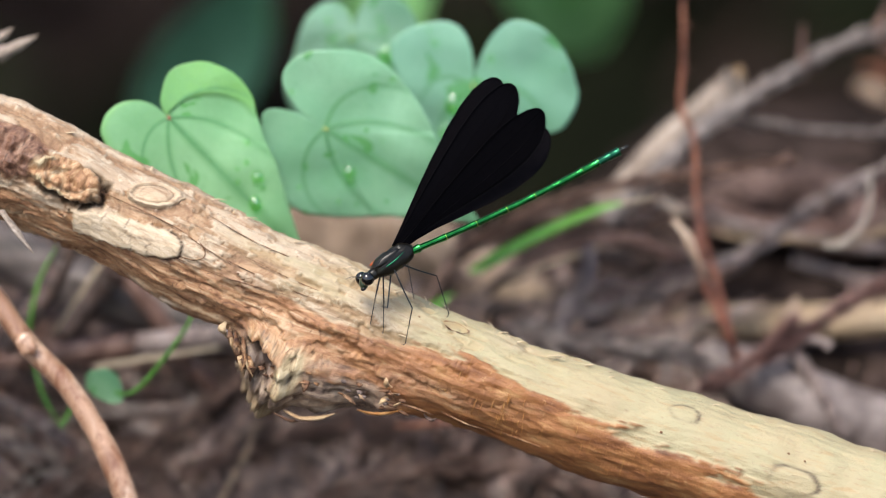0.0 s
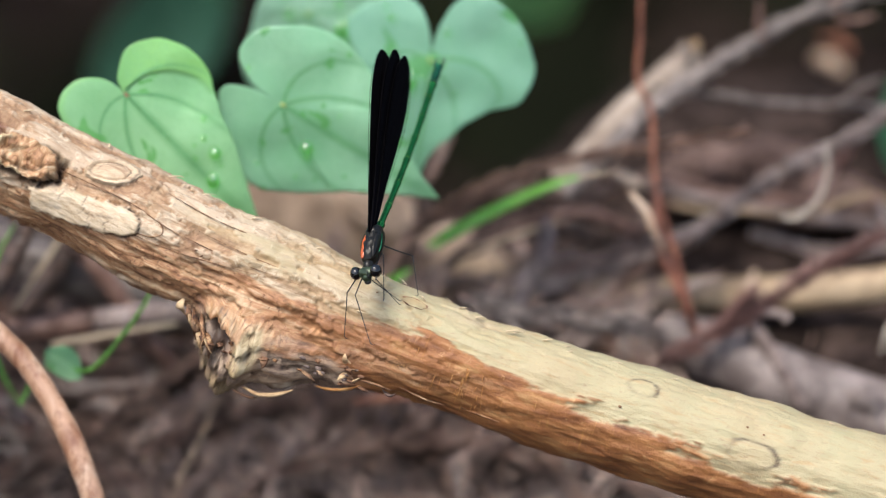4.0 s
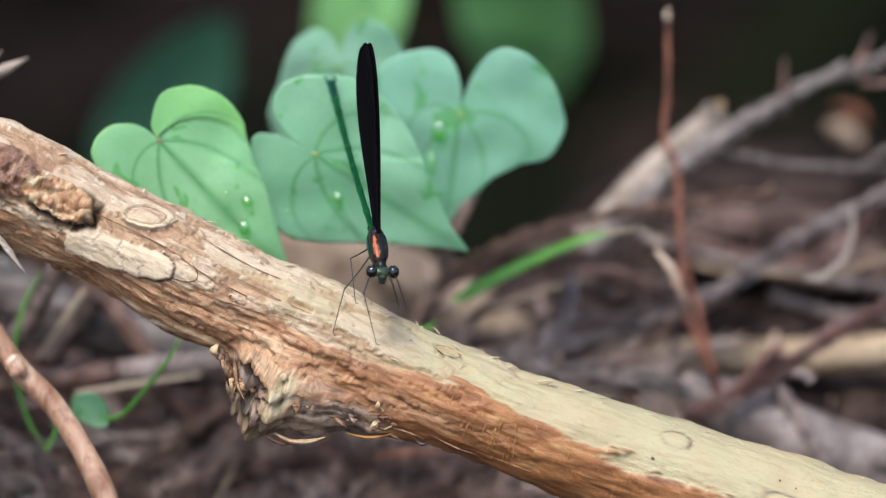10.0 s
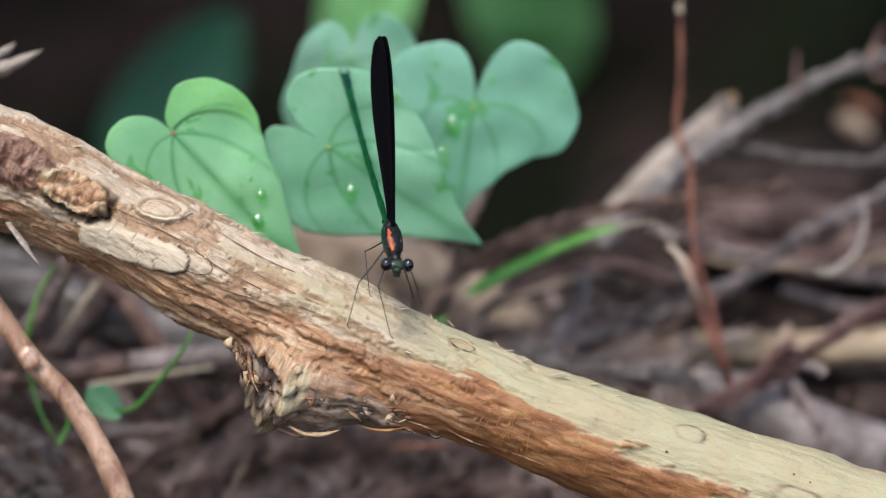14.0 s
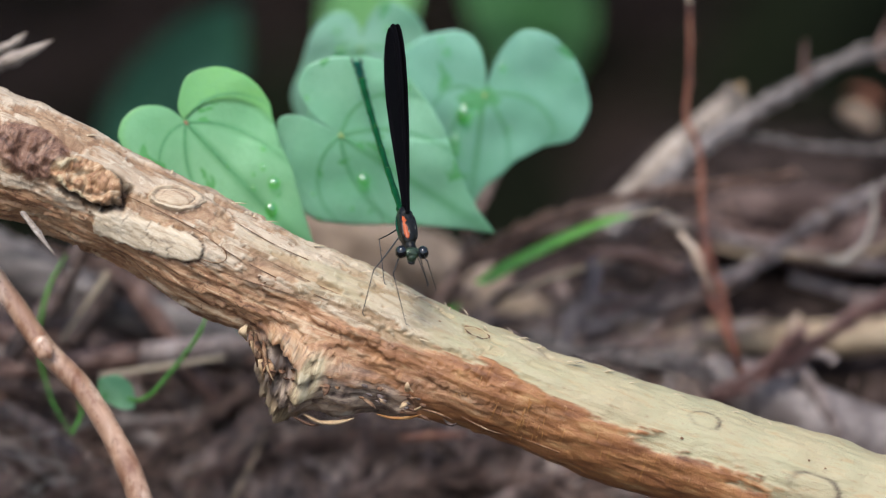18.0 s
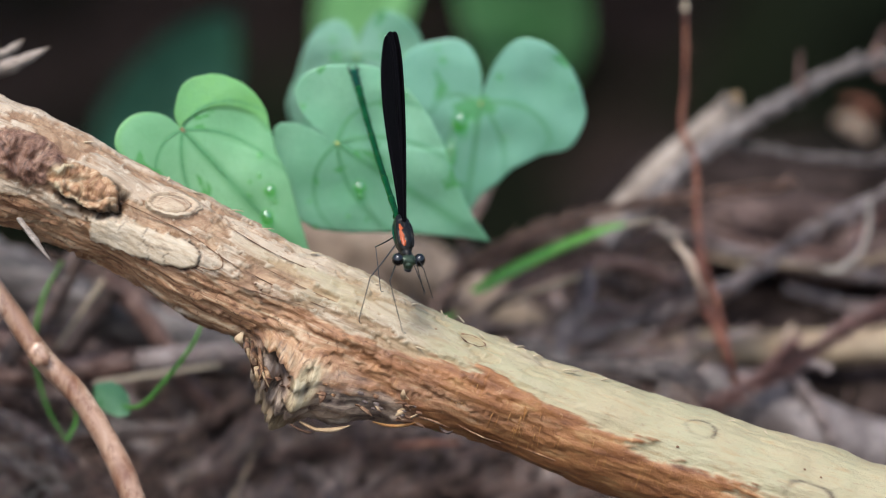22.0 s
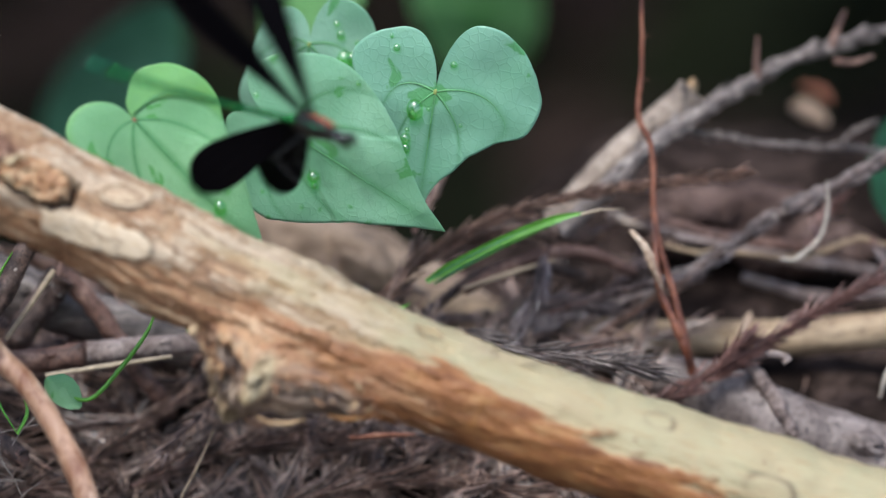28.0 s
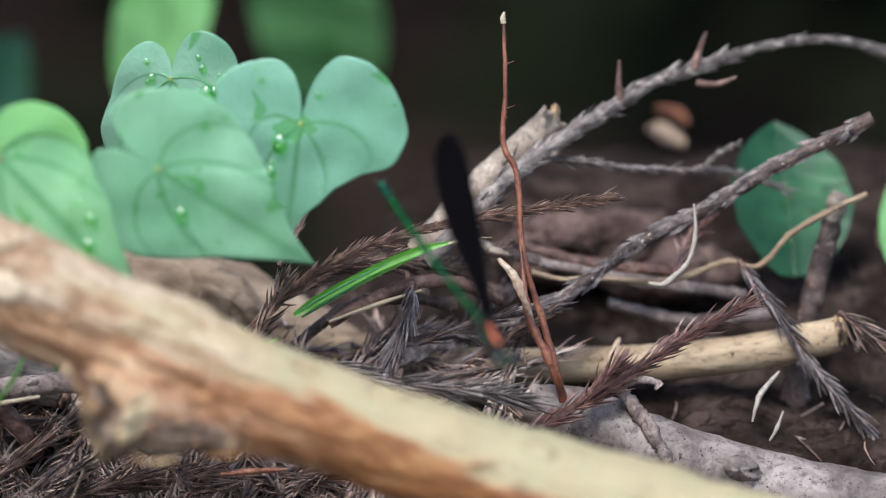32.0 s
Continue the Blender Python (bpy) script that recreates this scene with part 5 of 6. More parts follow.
sprout = stick("sprout", ((-6.95, -3.12, 3), (-6.4, -3.18, 3), (-5.83, -2.61, 3), (-5.31, -1.92, 3), (-5.11, -1.5, 3)), (0.0004, 0.00045, 0.0005, 0.0004, 0.0002), BLADE, "tiny green sprout with one small leaf", "sprout", 30, 8, 0.05)
leafrows = ((-7.30, -2.76, 0.05), (-7.15, -2.88, 0.26), (-6.98, -3.0, 0.29), (-6.82, -3.14, 0.25), (-6.70, -3.28, 0.16), (-6.6, -3.36, 0.03))
lverts = [V(u + 0.75 * w * s, v + 0.8 * w * s, 2.95 + 0.35 * abs(s) * w + 0.05 * s) for u, v, w in leafrows for s in (-1, -0.5, 0, 0.5, 1)]
lfaces = [(5 * i + k, 5 * i + k + 1, 5 * i + k + 6, 5 * i + k + 5) for i in range(5) for k in range(4)]
part("leaf", (lverts + [p + AWAY * 0.0002 for p in lverts], lfaces + [tuple(q + 30 for q in reversed(f)) for f in lfaces]), YOUNGLEAF, sprout, "small bright green leaf")
for rows in (((-8.6, -2.0, 4), (-8.49, -1.34, 4), (-8.31, -0.76, 4), (-8.0, -0.2, 4)), ((-8.6, -2.2, 3.9), (-8.3, -3.2, 3.8), (-7.9, -3.9, 3.5)), ((-7.9, -3.9, 3.4), (-7.7, -3.5, 3.4), (-7.75, -3.2, 3.4))):
    stick("grass", rows, (0.0005, 0.0006, 0.0002), BLADE, "thin dark green grass blade among the sticks", "grass", 24, 7, 0.05, 300, 0.5, "grass blades")
stick("old_log", ((-5.2, 0.75, 9.3), (-3.84, 0.15, 9.2), (-2.46, -0.3, 9.2), (-0.73, -0.95, 9.2), (0.9, -1.65, 9.0), (2.4, -2.5, 8.8), (4.4, -3.6, 8.6)), (0.016, 0.0155, 0.0145, 0.0125, 0.010, 0.008, 0.005), OLDLOG, "smooth old tan log lying behind the leaves", "log", 140, 50, 0.07, 120)
chip = part("bark_chip", tube(cm((-1.1, -4.0, 5.6), (-0.5, -3.95, 5.5), (0.2, -3.93, 5.6)), (0.0012, 0.0022, 0.0010), 20, 12, 0.25, 400, 0.3), CHIP)
tagged(chip, "small reddish bark chip lying on dead needles", "bark chip")

# cedar sprays that can be told apart
SPRAYS = ((((-0.5, -1.1, 6.6), (0.8, -0.02, 6.3), (2.19, 0.61, 6.2), (3.7, 1.0, 6.2), (5.31, 1.22, 6.2), (6.87, 1.42, 6.2)), BROWNNEEDLE, 440, 0.0046, 28), (((1.03, -1.8, 5.5), (2.18, -2.2, 5.2), (3.68, -2.36, 5.1), (4.94, -2.6, 5.1)), GREYSCALE, 120, 0.0095, 30),
          (((2.92, -0.2, 6.3), (2.75, -0.95, 6), (2.29, -1.9, 6)), DARKNEEDLE, 130, 0.006, 28), (((5.0, -3.4, 5.6), (6.0, -2.85, 5.6), (6.89, -2.39, 5.7), (8.3, -1.5, 5.9), (9.59, -0.84, 6)), REDNEEDLE, 200, 0.0066, 34),
          (((9.6, 0.1, 7.1), (10.3, -0.9, 7), (11.01, -2.03, 7), (11.8, -2.98, 6.9), (12.8, -4.2, 6.8)), DARKNEEDLE, 170, 0.0062, 30), (((3.0, -1.45, 6.6), (4.49, -0.97, 6.5), (5.77, -0.75, 6.6)), DARKNEEDLE, 70, 0.0055, 24),
          (((3.6, -2.2, 6.8), (4.6, -1.5, 6.7), (5.6, -0.9, 6.6)), NEEDLE, 70, 0.006, 26), (((-0.8, -2.0, 6.2), (-0.2, -1.0, 6.2), (0.3, -0.1, 6.1)), NEEDLE, 70, 0.006, 32), (((11.6, -1.0, 6.8), (12.4, -1.6, 6.8), (13.4, -2.2, 6.8)), NEEDLE, 70, 0.008, 36),
          (((0.2, 0.2, 6.6), (0.5, 0.8, 6.8), (0.75, 1.3, 7.0)), NEEDLE, 40, 0.004, 26), (((6.2, -2.9, 5.6), (6.6, -2.4, 5.6), (7.0, -2.0, 5.6)), REDNEEDLE, 50, 0.006, 34), (((8.3, -0.2, 7.2), (8.6, 0.5, 7.6), (9.0, 0.9, 7.8)), REDNEEDLE, 40, 0.004, 40),
          (((2.0, -1.6, 6.9), (3.2, -1.2, 6.9), (4.4, -1.4, 6.8)), DARKNEEDLE, 70, 0.006, 26),
          (((1.2, 0.0, 7.0), (2.4, 0.2, 7.0), (3.6, 0.1, 7.2), (4.6, 0.4, 7.4)), NEEDLE, 90, 0.007, 30), (((0.0, -0.6, 6.7), (1.4, 0.1, 6.6), (2.8, 0.3, 6.7)), NEEDLE, 90, 0.007, 32),           (((-6.6, -4.6, 5.6), (-5.2, -3.6, 6.0), (-4.2, -2.9, 6.3), (-3.4, -2.3, 6.5)), NEEDLE, 100, 0.011, 30), (((-5.6, -5.0, 5.5), (-3.8, -4.3, 5.9), (-1.6, -4.0, 6.0), (1.0, -4.2, 6.0)), NEEDLE, 130, 0.010, 30),
          (((-3.0, -5.5, 5.3), (-1.0, -5.0, 5.5), (1.0, -4.9, 5.6), (3.0, -5.3, 5.4)), NEEDLE, 130, 0.011, 34), (((-9.5, -4.4, 5.8), (-8.0, -4.2, 5.9), (-6.6, -4.5, 5.8)), NEEDLE, 90, 0.011, 30), (((-8.8, -5.4, 5.3), (-7.4, -5.0, 5.4), (-5.8, -5.6, 5.2)), NEEDLE, 90, 0.011, 34))
for rows, m, count, length, splay in SPRAYS:
    spray(rows, "cedar_spray", "dead brown cedar spray with dense curved needles" if m is NEEDLE else ("dead russet cedar spray" if m is REDNEEDLE else ("dead dark-brown cedar spray with close curved needles" if m is BROWNNEEDLE else "dead grey cedar spray with close scales")), m, BROWNTWIG, 0.0006, count, length, 0.00034, splay, "cedar sprays on the litter")


# ---- the carpet of dead cedar sprays ----
def carpet_model(k):
    root = thing("cedar_litter_spray", (0, 0, 0), "dead brown cedar spray lying on the bank", "twig", "cedar litter")
    bend = random.uniform(-0.012, 0.012)
    pts = [Vector((-0.028, 0, 0.001)), Vector((-0.01, bend, 0.003)), Vector((0.012, bend * 1.2, 0.004)), Vector((0.034, bend * 0.2, 0.002))]
    part("stem", tube(pts, (0.0005, 0.0005, 0.0003), 20, 6, 0.2, 600), DARKTWIG, root)
    geo = needles_along(glide(pts, 30), 130, random.uniform(0.0062, 0.0080), 0.00031, random.uniform(38, 48), 0.5)
    part("needles", ([Vector((v.x, v.y, abs(v.z) * 0.75)) for v in geo[0]], geo[1]), BROWNNEEDLE if k in (2, 4) else NEEDLE, root, "", False)
    return root


models = [carpet_model(k) for k in range(5)]
used = set()
for i in range(300):
    u, y = random.uniform(-13, 16), random.uniform(5.2, 13.5)
    if i % 2 == 0:
        y = random.uniform(5.2, 8.6) if i % 4 else random.uniform(-2, 5.4)
    if u > 0.3 and y > 9.6:
        y = random.uniform(5.2, 9.6)
    if u > 4.6 and y > 5.8:
        u = random.uniform(-13, 4.2)
        y = min(y, 9.6) if u > 0.3 else y
    p = on_ground(u, y)
    slope = (ground_height(u, y + 1) - ground_height(u, y - 1)) / 2
    lie = Matrix.Rotation(math.atan(slope) + random.gauss(0, 0.12), 4, "X") @ Matrix.Rotation(random.uniform(0, 6.28), 4, "Z") @ Matrix.Rotation(random.gauss(0, 0.1), 4, "Y")
    m = Matrix.Translation(p + Vector((0, 0, random.uniform(0.000, 0.007)))) @ lie
    k = i % 5
    if k not in used:
        used.add(k)
        models[k].matrix_basis = m
    else:
        copy_thing(models[k], m)


def loose_needles():
    geos = []
    for i in range(900):
        u, y = random.uniform(-14, 19), random.uniform(2, 15)
        if u > 4.6 and y > 6 and i % 4:
            continue
        p = on_ground(u, y) + Vector((0, 0, random.uniform(0, 0.003)))
        a = random.uniform(0, 6.28)
        way = Vector((math.cos(a), math.sin(a) * 0.85, math.sin(a) * 0.45 + random.gauss(0, 0.2)))
        geos.append(needle(p, way, random.uniform(0.004, 0.009), random.uniform(0.00022, 0.00034), Vector((random.gauss(0, 0.25), random.gauss(0, 0.15), -0.1))))
    ob = part("loose_needles", join(*geos), NEEDLE, None, "", False)
    tagged(ob, "scattered dead brown cedar needles on the bank", "needles", "", "stuff")


loose_needles()


# ---- plants in the hollow behind the bank ----
def broad_leaf(name, rows, wide, material, label, face=(0, 0, -1)):
    """A broad oval leaf with a midrib along rows (cm)."""
    line = glide(cm(*rows), 20)
    root = thing(name, line[0], label, "leaf")
    verts, faces = [], []
    way = (line[-1] - line[0]).normalized()
    side = way.cross(V(*face)).normalized()
    lift = side.cross(way).normalized()
    for i, p in enumerate(line):
        w = wide / 100 * (math.sin(math.pi * min(1.0, 0.04 + i / 19.5)) ** 0.65)
        for k in range(11):
            s = k / 5 - 1
            verts.append(p + side * s * w + lift * (abs(s) ** 1.5 * w * 0.22 + w * 0.05 * math.sin(i * 1.3 + 3 * s)))
    n = len(verts)
    verts += [v - lift * 0.0003 for v in verts]
    for i in range(19):
        for k in range(10):
            a = i * 11 + k
            faces += [(a, a + 1, a + 12, a + 11), (a + n, a + n + 11, a + n + 12, a + n + 1)]
    part("blade", (verts, faces), material, root)
    part("midrib", tube([p + lift * 0.0002 for p in line], (0.0006, 0.0005, 0.0001), 20, 6), material, root)


broad_leaf("glossy_leaf", ((10.9, -0.25, 9.2), (10.85, 0.8, 9.4), (10.75, 1.9, 9.6), (10.6, 2.95, 9.9)), 1.32, GLOSSLEAF, "dark blue-green glossy leaf behind the bank", (0.35, 0.3, -1))
broad_leaf("shade_leaf", ((-7.4, 1.7, 20), (-6.4, 2.9, 19.6), (-5.4, 4.1, 19), (-4.6, 5.3, 18.5)), 1.15, SHADELEAF, "dull green leaf low down, its shade painted into the colour", (0.2, 0.3, -1))
broad_leaf("bright_leaf", ((2.1, 3.6, 21), (1.8, 5.0, 20), (1.3, 6.8, 19), (0.8, 8.6, 18)), 1.35, MIDLEAF, "bright green leaf out of the shade", (-0.1, 0.3, -1))
broad_leaf("bright_leaf", ((-2.2, 3.2, 17), (-1.9, 4.8, 16.5), (-1.4, 6.6, 16), (-1.0, 8.0, 15.5)), 1.0, MIDLEAF, "bright green leaf behind the creeper", (-0.1, 0.3, -1))
broad_leaf("pale_leaf", ((13.6, -0.8, 9.6), (13.6, 0.8, 9.8), (13.9, 2.8, 10)), 0.9, MIDLEAF, "pale yellow-green leaf by the bank", (0, 0.3, -1))
torn_leaf(((8.35, 3.35, 13), (8.75, 3.25, 13), (9.05, 2.95, 13)), 0.16, CHIP, "rusty curled dry leaf behind the bank")
torn_leaf(((8.3, 3.0, 12.9), (8.6, 2.75, 12.9), (8.95, 2.5, 12.9)), 0.26, DEADLEAF, "grey curled dry leaf behind the bank")
clod = thing("earth_clod", V(7.4, -0.2, 9.8), "dry brown lump of earth on the bank", "earth")
part("lump", blob(V(6.7, 0.45, 9.9), (RIGHT, UP, AWAY), (0.019, 0.0075, 0.012), 40, 50, 0.3, 160, 3.0), CLOD, clod)
part("lump", blob(V(8.4, -0.1, 9.7), (RIGHT, UP, AWAY), (0.014, 0.006, 0.01), 36, 44, 0.32, 170, 9.0), CLOD, clod)
for rows, r, m in ((((5.1, 0.55, 8.0), (6.2, 0.2, 8.0), (7.4, 0.0, 8.1), (8.6, -0.15, 8.3)), (0.0012, 0.0014, 0.0011), BROWNTWIG), (((1.2, -1.0, 6.7), (2.0, -0.55, 6.7), (3.0, -0.2, 6.8), (3.9, -0.25, 7.0), (4.7, -0.6, 7.2)), (0.0011, 0.0014, 0.0012), BROWNTWIG)):
    stick("fallen_twig", rows, r, m, "brown fallen twig lying in the litter", "twig", 50, 12, 0.22, 380, 1.0, "fallen twigs")
torn_leaf(((4.35, 0.62, 7.3), (4.6, 0.42, 7.2), (4.95, 0.3, 7.2)), 0.16, GREYWOOD, "pale crumbling scrap of dry leaf")
for i in range(16):
    u, v = random.uniform(-9.6, -7.4), random.uniform(-5.6, -3.4)
    a = random.uniform(0, 6.28)
    rows = [(u + 0.5 * k * math.cos(a) + random.gauss(0, 0.12), v + 0.35 * k * math.sin(a) + random.gauss(0, 0.12), 4.3 + 0.12 * k) for k in range(4)]
    stick("rootlet", rows, (0.00008, 0.00013, 0.00006), PALEFIBRE, "hair-thin pale rootlet tangled in the litter", "rootlet", 20, 5, 0.2, 500, 1.0, "pale rootlets")


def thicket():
    """Undergrowth that closes the view behind the hollow; it reaches up unseen to screen off sky, and shade is painted
    into its near-black leaves.
    """
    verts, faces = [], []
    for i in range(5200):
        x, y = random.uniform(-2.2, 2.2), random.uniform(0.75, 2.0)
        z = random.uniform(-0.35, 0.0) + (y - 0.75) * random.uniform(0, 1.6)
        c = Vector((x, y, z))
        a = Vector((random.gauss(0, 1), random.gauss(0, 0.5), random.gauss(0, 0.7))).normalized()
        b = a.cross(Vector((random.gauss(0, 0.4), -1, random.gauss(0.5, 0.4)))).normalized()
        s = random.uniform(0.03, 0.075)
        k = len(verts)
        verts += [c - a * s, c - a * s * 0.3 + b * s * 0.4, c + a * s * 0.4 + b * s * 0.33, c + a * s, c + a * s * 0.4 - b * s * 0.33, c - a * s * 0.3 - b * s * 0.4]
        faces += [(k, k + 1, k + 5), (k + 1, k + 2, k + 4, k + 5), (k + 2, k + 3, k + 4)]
    tagged(part("undergrowth", (verts, faces), SHADETHICKET, None, "", False), "leafy undergrowth with deep shade painted into its near-black leaves", "undergrowth", "", "stuff")


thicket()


# ---- the damselfly: x forward to the head, z up, origin where the abdomen joins the thorax ----
def damselfly():
    root = thing("damselfly", (0, 0, 0), "black-winged damselfly with a metallic green abdomen", "damselfly")
    X, Y, Z = Vector((1, 0, 0)), Vector((0, 1, 0)), Vector((0, 0, 1))
    thorax = part("thorax", join(blob((0.0036, 0, -0.0001), (X - Z * 0.1, Y, Z), (0.0050, 0.0019, 0.0024), 34, 38, 0.07, 500, 0.0, 2.4), blob((0.0014, 0, 0.0013), (X, Y, Z), (0.0022, 0.0015, 0.0013), 20, 24, 0.12, 700), blob((0.0084, 0, -0.0009), (X, Y, Z), (0.0016, 0.0011, 0.0012), 16, 20, 0.08, 500)), BRONZE, root)
    # The orange stripe lies right of the middle line only.
    part("thorax_ridge", blob((0.0052, -0.0007, 0.00145), (X - Z * 0.2, Y, Z), (0.0031, 0.00075, 0.0005), 20, 22, 0.1, 600), ORANGE, thorax, "orange stripe along the right of the thorax")
    for s in (1, -1):
        part("shoulder_plate", blob((0.0046, 0.0013 * s, 0.0008), (X - Z * 0.2, Y, Z), (0.0032, 0.0006, 0.0010), 14, 16, 0.12, 600), BRONZE, thorax)
        part("side_stripe", tube([Vector((0.0068, 0.0015 * s, -0.0006)), Vector((0.0040, 0.00195 * s, -0.0002)), Vector((0.0012, 0.0018 * s, 0.0007))], (0.00006, 0.00028, 0.00006), 12, 7), GREENTAIL, thorax)
    head = part("head", join(blob((0.0104, 0, -0.0012), (X, Y, Z), (0.0012, 0.0021, 0.0011), 18, 22, 0.08, 600), blob((0.0112, 0, -0.0019), (X, Y, Z), (0.0009, 0.0010, 0.0011), 14, 18, 0.1, 700)), FACE, root, "dark greenish face")
    for s in (1, -1):
        part("eye", blob((0.0105, 0.0023 * s, -0.0010), (X, Y, Z), (0.00135, 0.00120, 0.00140), 18, 20, 0.0), EYE, head, "shiny black eye")
        part("antenna", tube([Vector((0.0112, 0.0008 * s, -0.0004)), Vector((0.0124, 0.0014 * s, 0.0003)), Vector((0.0138, 0.0019 * s, 0.0004))], (0.00012, 0.00007, 0.00003), 8, 5), CHITIN, head)
    part("mouth", blob((0.0116, 0, -0.0027), (X, Y, Z), (0.0006, 0.0008, 0.0005), 10, 14, 0.15, 700), CHITIN, head)
    # ten rings of the abdomen, slim in the middle and stouter at the end
    ends = (0.0, 0.0025, 0.0085, 0.0155, 0.0225, 0.0290, 0.0350, 0.0402, 0.0440, 0.0468, 0.0490)
    for i in range(10):
        a, b = ends[i], ends[i + 1]
        r = 0.0009 if i < 1 else (0.00072 if i < 6 else 0.00072 + 0.00006 * (i - 5))
        sag = lambda x: -0.0008 * math.sin(math.pi * x / 0.049)
        pts = [Vector((-x, 0, sag(x))) for x in np.linspace(a, b, 5)]
        ring = part("abdomen_ring", tube(pts, (r * 0.95, r * 0.9, r * 0.88, r * 0.92, r * 1.06), 14, 14), GREEN if i < 8 else GREENTAIL, root)
        if i < 8:
            part("joint", tube([Vector((-b + 0.0001, 0, sag(b))), Vector((-b - 0.0001, 0, sag(b)))], (r * 1.02, r * 1.02), 3, 12), JOINT if i > 0 else CHITIN, ring)
    for s in (1, -1):
        part("clasper", tube([Vector((-0.0488, 0.0005 * s, 0)), Vector((-0.0502, 0.0011 * s, 0.0002)), Vector((-0.0512, 0.0004 * s, 0.0002))], (0.00025, 0.0002, 0.00012), 10, 6), CHITIN, root)
    legs = []
    for hip, knee, ankle, thigh, shin in LEGS:
        bristles = [tube([Vector((shin * f, 0, 0)), Vector((shin * (f + 0.05), 0.0005 * (1 if i % 2 else -1), 0.0003))], (0.00004, 0.00002), 2, 3) for i, f in enumerate((0.12, 0.24, 0.36, 0.48, 0.6, 0.72, 0.84))]
        legs.append((part("thigh", tube([Vector((-0.0002, 0, 0)), Vector((thigh * 0.5, 0, 0.0001)), Vector((thigh + 0.0001, 0, 0))], (0.00019, 0.00016, 0.00013), 8, 8), LEG, root),
                     part("shin", join(tube([Vector((0, 0, 0)), Vector((shin, 0, 0))], (0.00011, 0.00008), 8, 6), tube([Vector((shin, 0, 0)), Vector((shin + 0.0005, 0, 0.0003)), Vector((shin + 0.0007, 0.0001, 0.0009))], (0.0001, 0.00008, 0.00005), 5, 5), *bristles), LEG, root)))
    wings = []
    for s, hind in ((1, 0), (1, 1), (-1, 0), (-1, 1)):
        wings.append(wing(root, hind))
    return root, wings, legs


def wing(root, hind):
    """A wing in its own space: length along -x, leading edge towards +z."""
    length = 0.0395 if hind else 0.041
    n, m = 46, 14
    stations = (0, 0.08, 0.2, 0.35, 0.5, 0.65, 0.78, 0.88, 0.95, 0.985, 1.0)
    lead = (0.0006, 0.0010, 0.0018, 0.0028, 0.0036, 0.0042, 0.0043, 0.0038, 0.0027, 0.0016, 0.0004)
    trail = (-0.0008, -0.0010, -0.0018, -0.0034, -0.0050, -0.0062, -0.0064, -0.0056, -0.0038, -0.0022, -0.0006)
    verts, faces = [], []
    grow = 0.94 if hind else 0.89
    for i in range(n):
        f = 1 - (1 - i / (n - 1)) ** 1.4
        a, b = float(np.interp(f, stations, trail)) * grow, float(np.interp(f, stations, lead)) * grow
        for k in range(m):
            g = k / (m - 1)
            verts.append(Vector((-length * f, 0.00016 * (1 if k % 2 else -1) + 0.0005 * math.sin(f * 3) * (g - 0.5), a + (b - a) * g)))
    k0 = len(verts)
    verts += [v + Vector((0, 0.00008, 0)) for v in verts]
    for i in range(n - 1):
        for k in range(m - 1):
            a = i * m + k
            faces += [(a, a + 1, a + m + 1, a + m), (a + k0, a + k0 + m, a + k0 + m + 1, a + k0 + 1)]
    ob = part("wing", (verts, faces), WING, root, "velvety black wing")
    for rows in ((lead, 1.0), (lead, 0.55), (lead, 0.1), (trail, 0.45), (trail, 1.0)):
        pts = [Vector((-length * f, 0.0001, z * rows[1] * grow)) for f, z in zip(stations, rows[0])]
        part("vein", tube(pts, (0.00006, 0.00005, 0.00004), 24, 5), WINGVEIN, ob)
    return ob


# hip, knee and ankle as the legs stand on the branch with the head outwards; then the lengths of thigh and shin
LEGS = (
    ((0.0068, -0.0010, -0.0016), (0.0122, -0.0030, -0.0048), (0.0201, -0.0011, -0.0117), 0.0072, 0.0104),
    ((0.0044, -0.0013, -0.0020), (0.0100, -0.0068, -0.0064), (0.0154, -0.0090, -0.0129), 0.0090, 0.0088),
    ((0.0022, -0.0013, -0.0018), (-0.0040, -0.0030, -0.0070), (0.0058, -0.0026, -0.0128), 0.0080, 0.0094),
    ((0.0068, 0.0010, -0.0016), (0.0124, 0.0032, -0.0026), (0.0141, 0.0056, -0.0074), 0.0062, 0.0068),
    ((0.0044, 0.0013, -0.0020), (0.0122, 0.0028, -0.0043), (0.0118, 0.0046, -0.0087), 0.0084, 0.0088),
    ((0.0022, 0.0013, -0.0018), (-0.0040, 0.0030, -0.0070), (0.0071, 0.0062, -0.0117), 0.0080, 0.0092),
)
